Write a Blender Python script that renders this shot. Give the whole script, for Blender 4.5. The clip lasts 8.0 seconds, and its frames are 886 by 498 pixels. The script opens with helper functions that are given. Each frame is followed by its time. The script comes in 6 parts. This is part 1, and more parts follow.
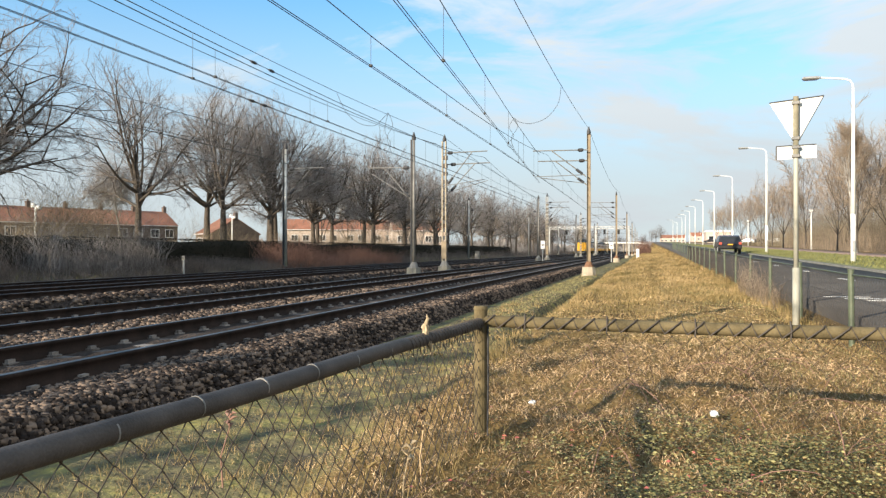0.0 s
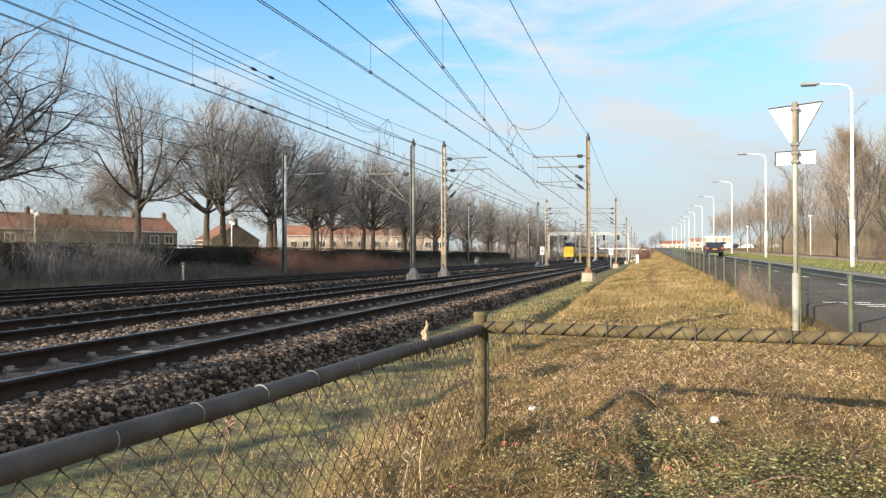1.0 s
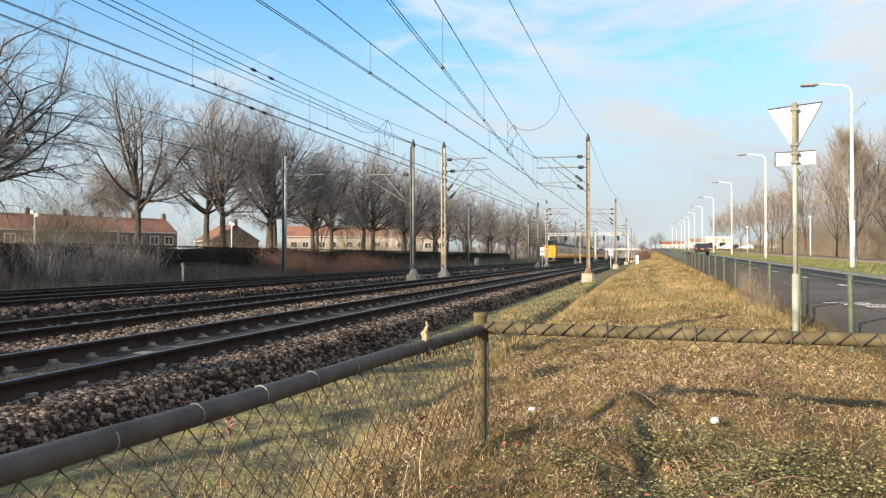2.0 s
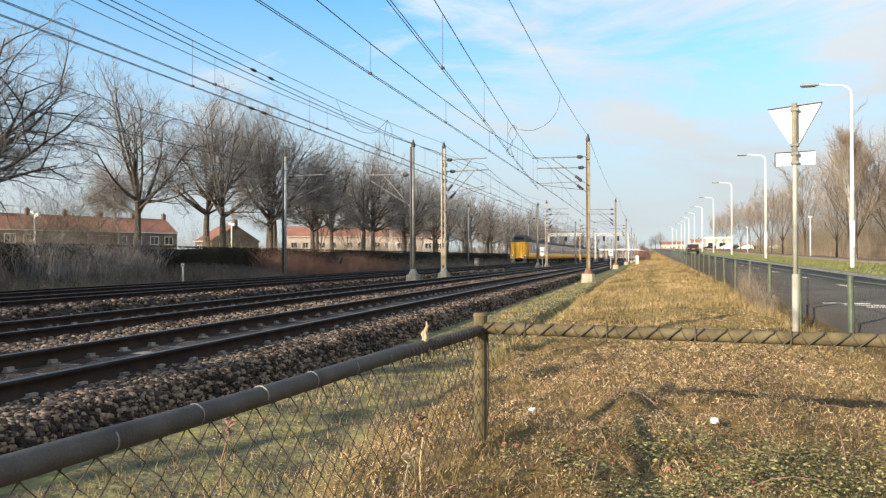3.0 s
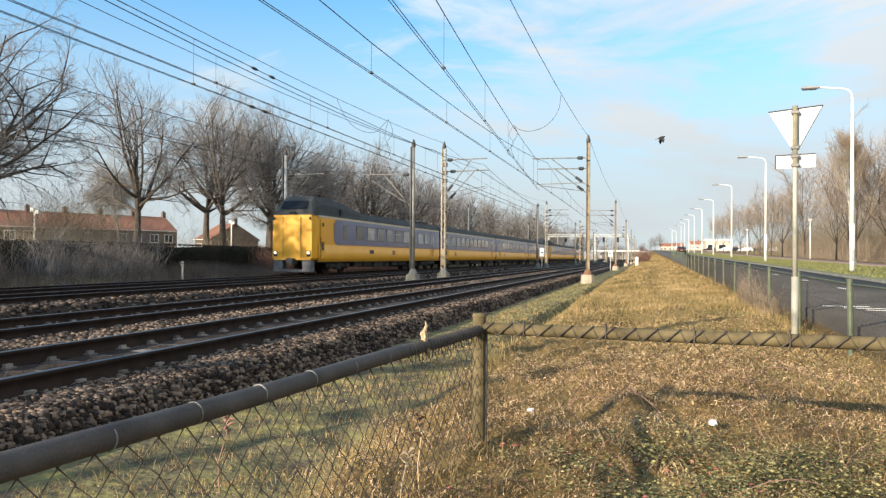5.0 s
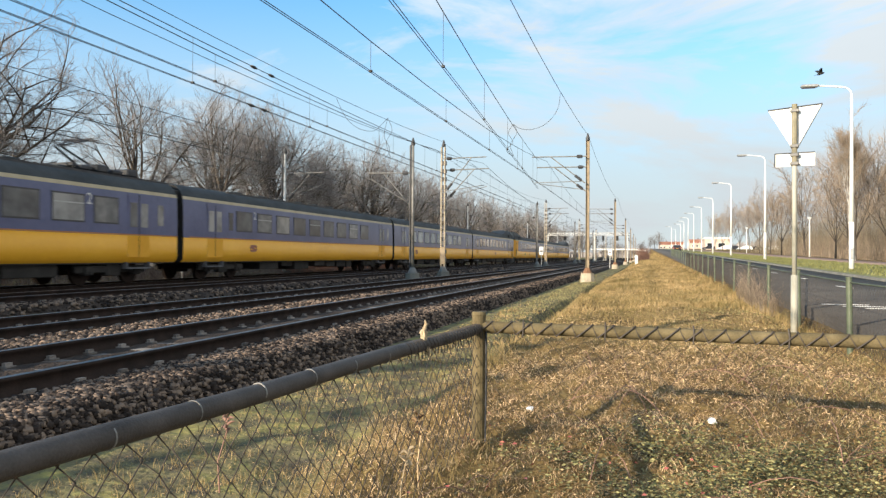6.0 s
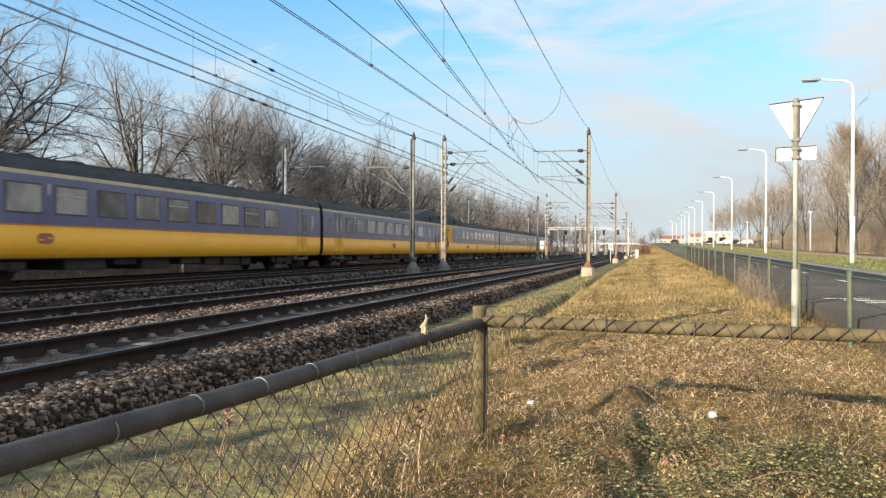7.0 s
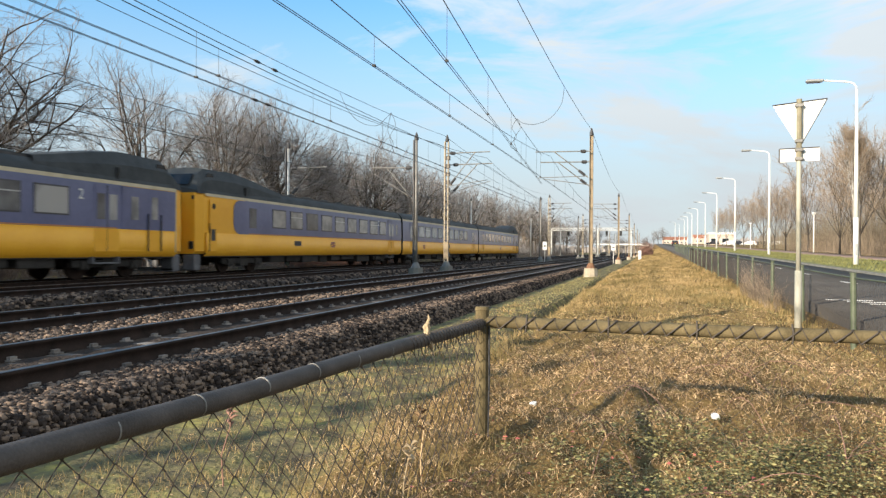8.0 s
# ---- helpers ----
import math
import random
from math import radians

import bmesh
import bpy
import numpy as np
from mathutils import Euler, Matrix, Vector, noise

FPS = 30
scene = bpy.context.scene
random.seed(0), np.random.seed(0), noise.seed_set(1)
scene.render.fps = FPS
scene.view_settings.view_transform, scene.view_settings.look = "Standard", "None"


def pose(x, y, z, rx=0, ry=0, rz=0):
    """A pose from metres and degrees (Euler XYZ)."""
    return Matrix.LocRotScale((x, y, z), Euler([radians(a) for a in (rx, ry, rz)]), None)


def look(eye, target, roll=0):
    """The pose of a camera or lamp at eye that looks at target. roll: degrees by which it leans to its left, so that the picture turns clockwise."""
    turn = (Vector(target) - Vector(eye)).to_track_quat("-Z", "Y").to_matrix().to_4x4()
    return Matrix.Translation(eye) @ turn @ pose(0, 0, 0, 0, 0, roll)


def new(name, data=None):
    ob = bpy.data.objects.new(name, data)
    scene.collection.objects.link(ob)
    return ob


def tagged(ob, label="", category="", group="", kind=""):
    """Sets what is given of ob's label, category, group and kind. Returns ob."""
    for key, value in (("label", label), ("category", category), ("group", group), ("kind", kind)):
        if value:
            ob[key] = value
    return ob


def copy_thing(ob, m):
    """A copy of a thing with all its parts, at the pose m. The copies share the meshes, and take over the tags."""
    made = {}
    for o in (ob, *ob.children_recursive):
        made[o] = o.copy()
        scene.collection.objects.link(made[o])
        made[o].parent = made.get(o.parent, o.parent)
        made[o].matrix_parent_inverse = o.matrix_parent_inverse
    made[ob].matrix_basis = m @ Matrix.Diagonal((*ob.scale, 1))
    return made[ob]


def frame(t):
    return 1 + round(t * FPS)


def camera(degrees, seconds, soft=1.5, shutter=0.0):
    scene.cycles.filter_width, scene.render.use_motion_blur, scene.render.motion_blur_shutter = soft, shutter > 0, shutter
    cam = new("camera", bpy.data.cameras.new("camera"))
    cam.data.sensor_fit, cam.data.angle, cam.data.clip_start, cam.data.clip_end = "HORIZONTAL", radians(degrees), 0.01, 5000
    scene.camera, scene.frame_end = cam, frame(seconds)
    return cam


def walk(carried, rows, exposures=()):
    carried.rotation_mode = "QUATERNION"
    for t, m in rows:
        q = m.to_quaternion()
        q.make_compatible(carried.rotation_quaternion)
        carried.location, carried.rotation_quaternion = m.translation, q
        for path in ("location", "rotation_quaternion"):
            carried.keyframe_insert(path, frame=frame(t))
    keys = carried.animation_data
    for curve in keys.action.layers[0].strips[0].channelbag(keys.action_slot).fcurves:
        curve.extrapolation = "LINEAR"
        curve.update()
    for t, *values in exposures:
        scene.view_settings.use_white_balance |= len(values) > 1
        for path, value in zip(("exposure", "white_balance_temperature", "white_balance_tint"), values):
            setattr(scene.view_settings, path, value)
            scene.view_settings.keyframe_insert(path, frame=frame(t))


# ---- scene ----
cam = camera(61.8, 8.0, soft=1.35, shutter=0.12)

# The camera stands on a tripod; the y axis runs along the straight railway.
EYE = Vector((0.0, 0.0, 1.45))
HEADING = 15.4


def aim(turn, tilt, roll):
    a, b = radians(HEADING + turn), radians(tilt)
    way = Vector((-math.sin(a) * math.cos(b), math.cos(a) * math.cos(b), math.sin(b)))
    return look(EYE, EYE + way * 10, roll)


walk(cam, [(t, aim(turn, tilt, roll)) for t, turn, tilt, roll in (
    (0.0, 0.000, 0.087, 0.000), (0.5, 0.003, 0.207, -0.030), (1.0, -0.031, 0.552, -0.063), (1.5, -0.039, 0.593, -0.084),
    (3.0, -0.040, 0.624, -0.078), (3.5, -0.038, 0.629, -0.056), (4.0, -0.048, 0.624, 0.335), (4.5, -0.049, 0.628, 0.356),
    (6.0, -0.102, 0.514, 0.310), (6.5, -0.074, 0.194, 0.308), (7.0, -0.052, 0.072, 0.286), (7.5, -0.053, 0.229, 0.343),
    (8.0, 0.151, 0.112, 0.406))])

# ---- light ----
SUN_AZ = Vector((-0.53, -0.85, 0)).normalized()
SUN_EL = radians(17.5)
world = bpy.data.worlds.new("world")
scene.world = world
world.use_nodes = True
wn, wl = world.node_tree.nodes, world.node_tree.links
sky = wn.new("ShaderNodeTexSky")
sky.sky_type, sky.sun_disc = "NISHITA", False
sky.sun_elevation, sky.sun_rotation = SUN_EL, math.atan2(SUN_AZ.x, SUN_AZ.y)
sky.altitude, sky.air_density, sky.dust_density, sky.ozone_density = 0, 1.0, 0.3, 4.0
co = wn.new("ShaderNodeTexCoord")
mp = wn.new("ShaderNodeMapping")
mp.inputs["Scale"].default_value = (1.15, 1.15, 4.6)
mp.inputs["Location"].default_value = (0.7, 1.9, 0.3)
mp.inputs["Rotation"].default_value = (0.05, -0.10, 0.4)
cloud = wn.new("ShaderNodeTexNoise")
cloud.inputs["Scale"].default_value, cloud.inputs["Detail"].default_value, cloud.inputs["Roughness"].default_value = 2.2, 8, 0.6
cloud.inputs["Distortion"].default_value = 0.5
ramp = wn.new("ShaderNodeValToRGB")
ramp.color_ramp.elements[0].position, ramp.color_ramp.elements[0].color = 0.43, (0.0, 0.0, 0.0, 1)
ramp.color_ramp.elements[1].position, ramp.color_ramp.elements[1].color = 0.58, (0.95, 0.95, 0.95, 1)
blend = wn.new("ShaderNodeMixRGB")
bank = wn.new("ShaderNodeTexNoise")
bank.inputs["Scale"].default_value, bank.inputs["Detail"].default_value = 1.3, 5
veil = wn.new("ShaderNodeValToRGB")
veil.color_ramp.elements[0].position, veil.color_ramp.elements[0].color = 0.38, (4.0, 4.3, 4.45, 1)
veil.color_ramp.elements[1].position, veil.color_ramp.elements[1].color = 0.60, (4.85, 5.2, 5.35, 1)
wl.new(mp.outputs["Vector"], bank.inputs["Vector"])
wl.new(bank.outputs["Fac"], veil.inputs["Fac"])
wl.new(veil.outputs["Color"], blend.inputs["Color2"])
wl.new(co.outputs["Generated"], mp.inputs["Vector"])
wl.new(mp.outputs["Vector"], cloud.inputs["Vector"])
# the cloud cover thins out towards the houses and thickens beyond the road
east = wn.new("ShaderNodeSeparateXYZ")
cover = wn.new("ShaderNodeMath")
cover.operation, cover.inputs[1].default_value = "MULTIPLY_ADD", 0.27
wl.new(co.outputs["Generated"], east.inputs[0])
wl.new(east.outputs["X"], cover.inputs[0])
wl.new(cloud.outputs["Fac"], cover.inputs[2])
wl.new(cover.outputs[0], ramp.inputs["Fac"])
# white haze towards the horizon, all round
apart = wn.new("ShaderNodeSeparateXYZ")
haze = wn.new("ShaderNodeMapRange")
haze.interpolation_type = "SMOOTHSTEP"
for slot, value in (("From Min", 0.05), ("From Max", 0.40), ("To Min", 0.95), ("To Max", 0.0)):
    haze.inputs[slot].default_value = value
low_haze = wn.new("ShaderNodeMixRGB")
low_haze.inputs["Color2"].default_value = (3.4, 3.68, 3.86, 1)
wl.new(co.outputs["Generated"], apart.inputs[0])
wl.new(apart.outputs["Z"], haze.inputs["Value"])
wl.new(haze.outputs["Result"], low_haze.inputs["Fac"])
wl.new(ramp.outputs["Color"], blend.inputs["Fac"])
wl.new(blend.outputs["Color"], low_haze.inputs["Color1"])
# a paler, slightly green blue, as thin high cloud gives it
tone = wn.new("ShaderNodeMixRGB")
tone.blend_type = "MULTIPLY"
tone.inputs["Fac"].default_value, tone.inputs["Color2"].default_value = 1.0, (0.92, 1.50, 1.50, 1)
wl.new(sky.outputs["Color"], tone.inputs["Color1"])
wl.new(tone.outputs["Color"], blend.inputs["Color1"])
wl.new(low_haze.outputs["Color"], wn["Background"].inputs["Color"])
wn["Background"].inputs["Strength"].default_value = 0.115
sun = new("sun", bpy.data.lights.new("sun", "SUN"))
sun.data.energy, sun.data.angle, sun.data.color = 5.3, radians(0.53), (1.0, 0.845, 0.64)
sun.matrix_basis = look(Vector((0, 0, 60)) + SUN_AZ * 60, Vector((0, 0, 60)) + SUN_AZ * 60 - (SUN_AZ * math.cos(SUN_EL) + Vector((0, 0, math.sin(SUN_EL)))))
scene.view_settings.exposure = 0.75


# ---- materials ----
def surface(name, dark, light, scale=6.0, rough=0.8, bump=0.3, metal=0.0, fine=60.0, spread=0.0, mid=None, stretch=(1, 1, 1), depth=0.01):
    """A surface with large stains and fine grain; spread shifts the value from piece to piece."""
    m = bpy.data.materials.new(name)
    m.use_nodes = True
    n, l = m.node_tree.nodes, m.node_tree.links
    b = n["Principled BSDF"]
    b.inputs["Roughness"].default_value, b.inputs["Metallic"].default_value = rough, metal
    tc, mapping = n.new("ShaderNodeTexCoord"), n.new("ShaderNodeMapping")
    mapping.inputs["Scale"].default_value = stretch
    big, small = n.new("ShaderNodeTexNoise"), n.new("ShaderNodeTexNoise")
    big.inputs["Scale"].default_value, big.inputs["Detail"].default_value = scale, 5
    small.inputs["Scale"].default_value, small.inputs["Detail"].default_value = fine, 3
    l.new(tc.outputs["Object"], mapping.inputs["Vector"])
    for t in (big, small):
        l.new(mapping.outputs["Vector"], t.inputs["Vector"])
    add = n.new("ShaderNodeMath")
    add.operation = "MULTIPLY_ADD"
    add.inputs[1].default_value = 0.45
    l.new(small.outputs["Fac"], add.inputs[0])
    l.new(big.outputs["Fac"], add.inputs[2])
    last = add.outputs[0]
    if spread:
        geo, info = n.new("ShaderNodeNewGeometry"), n.new("ShaderNodeObjectInfo")
        s, k = n.new("ShaderNodeMath"), n.new("ShaderNodeMath")
        s.operation, k.operation = "ADD", "MULTIPLY_ADD"
        l.new(geo.outputs["Random Per Island"], s.inputs[0])
        l.new(info.outputs["Random"], s.inputs[1])
        fr = n.new("ShaderNodeMath")
        fr.operation = "FRACT"
        l.new(s.outputs[0], fr.inputs[0])
        l.new(fr.outputs[0], k.inputs[0])
        k.inputs[1].default_value = spread
        off = n.new("ShaderNodeMath")
        off.inputs[1].default_value = -spread / 2
        l.new(last, off.inputs[0])
        l.new(off.outputs[0], k.inputs[2])
        last = k.outputs[0]
    r = n.new("ShaderNodeValToRGB")
    e = r.color_ramp.elements
    e[0].position, e[0].color = 0.42, (*dark, 1)
    e[1].position, e[1].color = 1.02, (*light, 1)
    if mid:
        e.new(0.72).color = (*mid, 1)
    l.new(last, r.inputs["Fac"])
    l.new(r.outputs["Color"], b.inputs["Base Color"])
    if bump:
        bp = n.new("ShaderNodeBump")
        bp.inputs["Strength"].default_value, bp.inputs["Distance"].default_value = bump, depth
        l.new(small.outputs["Fac"], bp.inputs["Height"])
        l.new(bp.outputs["Normal"], b.inputs["Normal"])
    return m


GRASS = surface("grass_soil", (0.085, 0.055, 0.028), (0.34, 0.245, 0.11), 0.5, 0.95, 0.8, fine=14, mid=(0.19, 0.13, 0.055), depth=0.05)


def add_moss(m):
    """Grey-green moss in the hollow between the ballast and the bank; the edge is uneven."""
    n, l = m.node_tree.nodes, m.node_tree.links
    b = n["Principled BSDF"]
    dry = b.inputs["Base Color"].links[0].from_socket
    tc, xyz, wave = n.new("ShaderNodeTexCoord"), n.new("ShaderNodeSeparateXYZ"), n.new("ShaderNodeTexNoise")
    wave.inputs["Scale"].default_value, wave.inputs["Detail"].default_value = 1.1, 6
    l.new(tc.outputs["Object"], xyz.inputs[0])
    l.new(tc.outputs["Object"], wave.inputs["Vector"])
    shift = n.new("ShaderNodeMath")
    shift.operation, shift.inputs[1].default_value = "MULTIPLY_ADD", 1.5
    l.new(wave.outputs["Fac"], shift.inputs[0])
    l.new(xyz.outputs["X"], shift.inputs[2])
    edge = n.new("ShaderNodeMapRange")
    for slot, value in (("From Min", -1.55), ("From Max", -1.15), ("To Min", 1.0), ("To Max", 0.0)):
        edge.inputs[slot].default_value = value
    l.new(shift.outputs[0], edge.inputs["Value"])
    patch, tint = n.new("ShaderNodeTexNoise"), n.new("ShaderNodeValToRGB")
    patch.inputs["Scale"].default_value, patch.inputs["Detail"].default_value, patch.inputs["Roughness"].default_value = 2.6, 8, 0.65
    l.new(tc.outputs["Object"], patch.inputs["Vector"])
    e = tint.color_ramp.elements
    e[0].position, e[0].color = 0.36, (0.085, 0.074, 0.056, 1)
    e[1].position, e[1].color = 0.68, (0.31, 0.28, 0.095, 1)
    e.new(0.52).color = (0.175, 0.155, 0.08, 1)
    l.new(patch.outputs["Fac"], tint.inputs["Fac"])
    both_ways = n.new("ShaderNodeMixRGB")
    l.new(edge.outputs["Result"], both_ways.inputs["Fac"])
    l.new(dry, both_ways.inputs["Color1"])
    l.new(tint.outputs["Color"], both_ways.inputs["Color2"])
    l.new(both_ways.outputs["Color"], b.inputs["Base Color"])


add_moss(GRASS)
BLADE = surface("grass_blade", (0.14, 0.115, 0.045), (0.50, 0.355, 0.185), 0.45, 0.8, 0, fine=2.2, spread=0.34, mid=(0.285, 0.21, 0.095))
LEAF = surface("dead_leaf", (0.10, 0.06, 0.034), (0.68, 0.49, 0.29), 0.6, 0.75, 0.2, fine=30, spread=0.9, mid=(0.35, 0.23, 0.125))
GREEN = surface("green_weed", (0.035, 0.045, 0.016), (0.38, 0.335, 0.14), 2, 0.7, 0, fine=20, spread=0.9, mid=(0.16, 0.15, 0.055))
POLE = surface("weathered_pole", (0.26, 0.25, 0.20), (0.50, 0.49, 0.42), 5, 0.6, 0.1, stretch=(1, 1, .3))
SLEEVE = surface("sleeve_steel", (0.13, 0.115, 0.075), (0.33, 0.30, 0.21), 6, 0.7, 0.2)
STONE = surface("ballast_stone", (0.026, 0.020, 0.017), (0.24, 0.178, 0.135), 0.8, 0.9, 0.4, fine=25, spread=0.9, mid=(0.068, 0.053, 0.046))
BED = surface("ballast_bed", (0.02, 0.017, 0.015), (0.135, 0.105, 0.086), 1.2, 0.95, 1.0, fine=22, mid=(0.053, 0.042, 0.036), depth=0.06)
SLEEPER = surface("sleeper_wood", (0.08, 0.068, 0.06), (0.34, 0.30, 0.265), 3, 0.9, 0.5, fine=40, spread=0.4)
RUST = surface("rail_side", (0.012, 0.009, 0.008), (0.045, 0.030, 0.024), 4, 0.8, 0.3, fine=60)
RAILTOP = surface("rail_top", (0.15, 0.145, 0.14), (0.27, 0.26, 0.25), 4, 0.5, 0.05, metal=1.0)
ASPHALT = surface("asphalt", (0.07, 0.066, 0.062), (0.135, 0.126, 0.115), 0.6, 0.85, 0.4, fine=80)
KERB = surface("kerb_concrete", (0.10, 0.10, 0.085), (0.24, 0.23, 0.20), 2, 0.9, 0.3)
CONCRETE = surface("concrete", (0.24, 0.205, 0.15), (0.52, 0.45, 0.345), 3, 0.9, 0.4)
GALV = surface("galvanised_steel", (0.30, 0.31, 0.31), (0.62, 0.62, 0.60), 3, 0.5, 0.1, metal=0.55)
STEEL = surface("painted_steel", (0.10, 0.10, 0.095), (0.26, 0.25, 0.235), 3, 0.55, 0.1)
TAN = surface("weathered_steel", (0.15, 0.11, 0.07), (0.36, 0.29, 0.195), 2, 0.75, 0.2)
RUSTY = surface("rusty_brown", (0.10, 0.05, 0.03), (0.25, 0.13, 0.07), 5, 0.85, 0.3)
DARK = surface("dark_steel", (0.02, 0.02, 0.022), (0.07, 0.07, 0.075), 3, 0.6, 0.1)
WHITE = surface("white_paint", (0.66, 0.66, 0.64), (0.86, 0.86, 0.84), 2, 0.5, 0.05)
PIPE = surface("grey_paint", (0.042, 0.038, 0.036), (0.105, 0.094, 0.088), 5, 0.55, 0.25, fine=120)
MOSSY = surface("mossy_paint", (0.07, 0.056, 0.03), (0.21, 0.165, 0.09), 8, 0.8, 0.4, fine=90)
GREENPAINT = surface("green_paint", (0.04, 0.052, 0.035), (0.12, 0.145, 0.09), 4, 0.6, 0.15)
WIRE = surface("old_wire", (0.03, 0.026, 0.023), (0.10, 0.08, 0.065), 20, 0.7, 0)
CABLE = surface("copper_cable", (0.035, 0.04, 0.045), (0.09, 0.095, 0.10), 3, 0.6, 0)
BARK = surface("bark", (0.03, 0.025, 0.021), (0.12, 0.098, 0.078), 3, 0.95, 0.6, fine=30)
TWIG = surface("twig", (0.135, 0.124, 0.12), (0.37, 0.345, 0.335), 1, 0.9, 0, fine=8, spread=0.5)
BRAMBLE = surface("bramble", (0.13, 0.072, 0.055), (0.36, 0.205, 0.155), 1, 0.9, 0, fine=8, spread=0.5)
TWIGRED = surface("twig_warm", (0.18, 0.138, 0.10), (0.42, 0.33, 0.245), 1, 0.9, 0, fine=8, spread=0.5)
OLIVE = surface("olive_twig", (0.16, 0.13, 0.09), (0.38, 0.31, 0.21), 1, 0.9, 0, fine=8, spread=0.5)
BIRCH = surface("birch_bark", (0.10, 0.09, 0.08), (0.62, 0.58, 0.52), 2.5, 0.8, 0.1, fine=14)
BRUSH = surface("brushwood", (0.062, 0.055, 0.052), (0.25, 0.215, 0.20), 0.35, 0.95, 0, fine=6, spread=0.5)
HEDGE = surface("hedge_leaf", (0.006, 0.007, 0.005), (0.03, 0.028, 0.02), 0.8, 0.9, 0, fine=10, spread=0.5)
ROOF = surface("roof_tile", (0.18, 0.075, 0.048), (0.38, 0.17, 0.105), 0.4, 0.85, 0.4, fine=20, spread=0.3)
BRICK = surface("brick_dark", (0.075, 0.053, 0.044), (0.18, 0.13, 0.105), 0.6, 0.9, 0.3, fine=30, spread=0.2)
RENDERW = surface("pale_wall", (0.42, 0.33, 0.27), (0.62, 0.52, 0.45), 0.4, 0.9, 0.1, fine=12)
YELLOW = surface("train_yellow", (0.80, 0.37, 0.014), (0.90, 0.46, 0.03), 0.6, 0.48, 0.02, fine=5)
BLUE = surface("train_blue", (0.088, 0.10, 0.19), (0.15, 0.165, 0.285), 0.6, 0.28, 0.02, fine=5)
ROOFGREY = surface("train_roof", (0.020, 0.025, 0.028), (0.06, 0.068, 0.072), 1.2, 0.8, 0.1, fine=10)
UNDER = surface("underframe", (0.012, 0.011, 0.010), (0.045, 0.04, 0.035), 2, 0.85, 0.3, fine=15)
CREAM = surface("cream_stripe", (0.40, 0.33, 0.20), (0.58, 0.50, 0.34), 2, 0.5, 0)
BLACK = surface("black_rubber", (0.008, 0.008, 0.008), (0.025, 0.025, 0.025), 4, 0.7, 0)
RED = surface("red_paint", (0.35, 0.05, 0.03), (0.55, 0.09, 0.05), 4, 0.5, 0)
ORANGE = surface("orange_stain", (0.45, 0.17, 0.04), (0.65, 0.28, 0.08), 4, 0.8, 0)
ROPE = surface("rag_cloth", (0.26, 0.19, 0.11), (0.62, 0.49, 0.32), 20, 0.95, 0.6)
CARPAINT = surface("dark_car_paint", (0.015, 0.016, 0.02), (0.04, 0.04, 0.05), 1, 0.25, 0)


def glass(name, colour, rough=0.08):
    m = bpy.data.materials.new(name)
    m.use_nodes = True
    b = m.node_tree.nodes["Principled BSDF"]
    b.inputs["Base Color"].default_value = (*colour, 1)
    b.inputs["Roughness"].default_value = rough
    b.inputs["Specular IOR Level"].default_value = 0.8
    return m


def lit(name, colour, power):
    m = glass(name, colour)
    b = m.node_tree.nodes["Principled BSDF"]
    b.inputs["Emission Color"].default_value, b.inputs["Emission Strength"].default_value = (*colour, 1), power
    return m


# reflected sky and interior are put into the pane colour as uneven pale greys
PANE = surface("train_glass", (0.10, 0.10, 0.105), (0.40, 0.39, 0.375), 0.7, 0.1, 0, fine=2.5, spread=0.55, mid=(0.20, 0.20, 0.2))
FRAMEGREY = glass("window_frame_grey", (0.035, 0.035, 0.042), 0.5)
DARKPANE = glass("dark_glass", (0.02, 0.025, 0.03))
SCREEN = glass("cab_glass", (0.012, 0.013, 0.015), 0.25)
SCREEN.node_tree.nodes["Principled BSDF"].inputs["Specular IOR Level"].default_value = 0.3
HEADLIGHT = lit("headlight", (1.0, 0.9, 0.7), 0.8)
for dull in (RUST, PIPE, MOSSY, BED, STONE, ASPHALT, HEDGE, BRUSH, BLADE, LEAF, TWIG, GRASS):
    dull.node_tree.nodes["Principled BSDF"].inputs["Specular IOR Level"].default_value = 0.12


# ---- building helpers ----
def link_mesh(name, bm, material, smooth=False):
    me = bpy.data.meshes.new(name)
    bm.to_mesh(me)
    bm.free()
    if smooth:
        me.polygons.foreach_set("use_smooth", [True] * len(me.polygons))
    me.materials.append(material)
    return new(name, me)


def part(name, bm, material, parent, label="", smooth=False):
    """Links a bmesh as one mesh object under a thing or a part."""
    ob = link_mesh(name, bm, material, smooth)
    ob.parent = parent
    return tagged(ob, label=label) if label else ob


def again(ob, m, parent=None):
    """The same mesh once more, as a part of its own."""
    o = new(ob.name.split(".")[0], ob.data)
    o.parent = parent or ob.parent
    o.matrix_basis = m
    return o


def raw(name, verts, faces, material, parent=None, smooth=False):
    me = bpy.data.meshes.new(name)
    verts, faces = np.asarray(verts, np.float32), np.asarray(faces, np.int32)
    me.vertices.add(len(verts))
    me.vertices.foreach_set("co", verts.ravel())
    k = faces.shape[1]
    me.loops.add(faces.size)
    me.loops.foreach_set("vertex_index", faces.ravel())
    me.polygons.add(len(faces))
    me.polygons.foreach_set("loop_start", np.arange(0, faces.size, k, dtype=np.int32))
    me.update(calc_edges=True)
    if smooth:
        me.polygons.foreach_set("use_smooth", np.ones(len(faces), bool))
    me.materials.append(material)
    ob = new(name, me)
    ob.parent = parent
    return ob


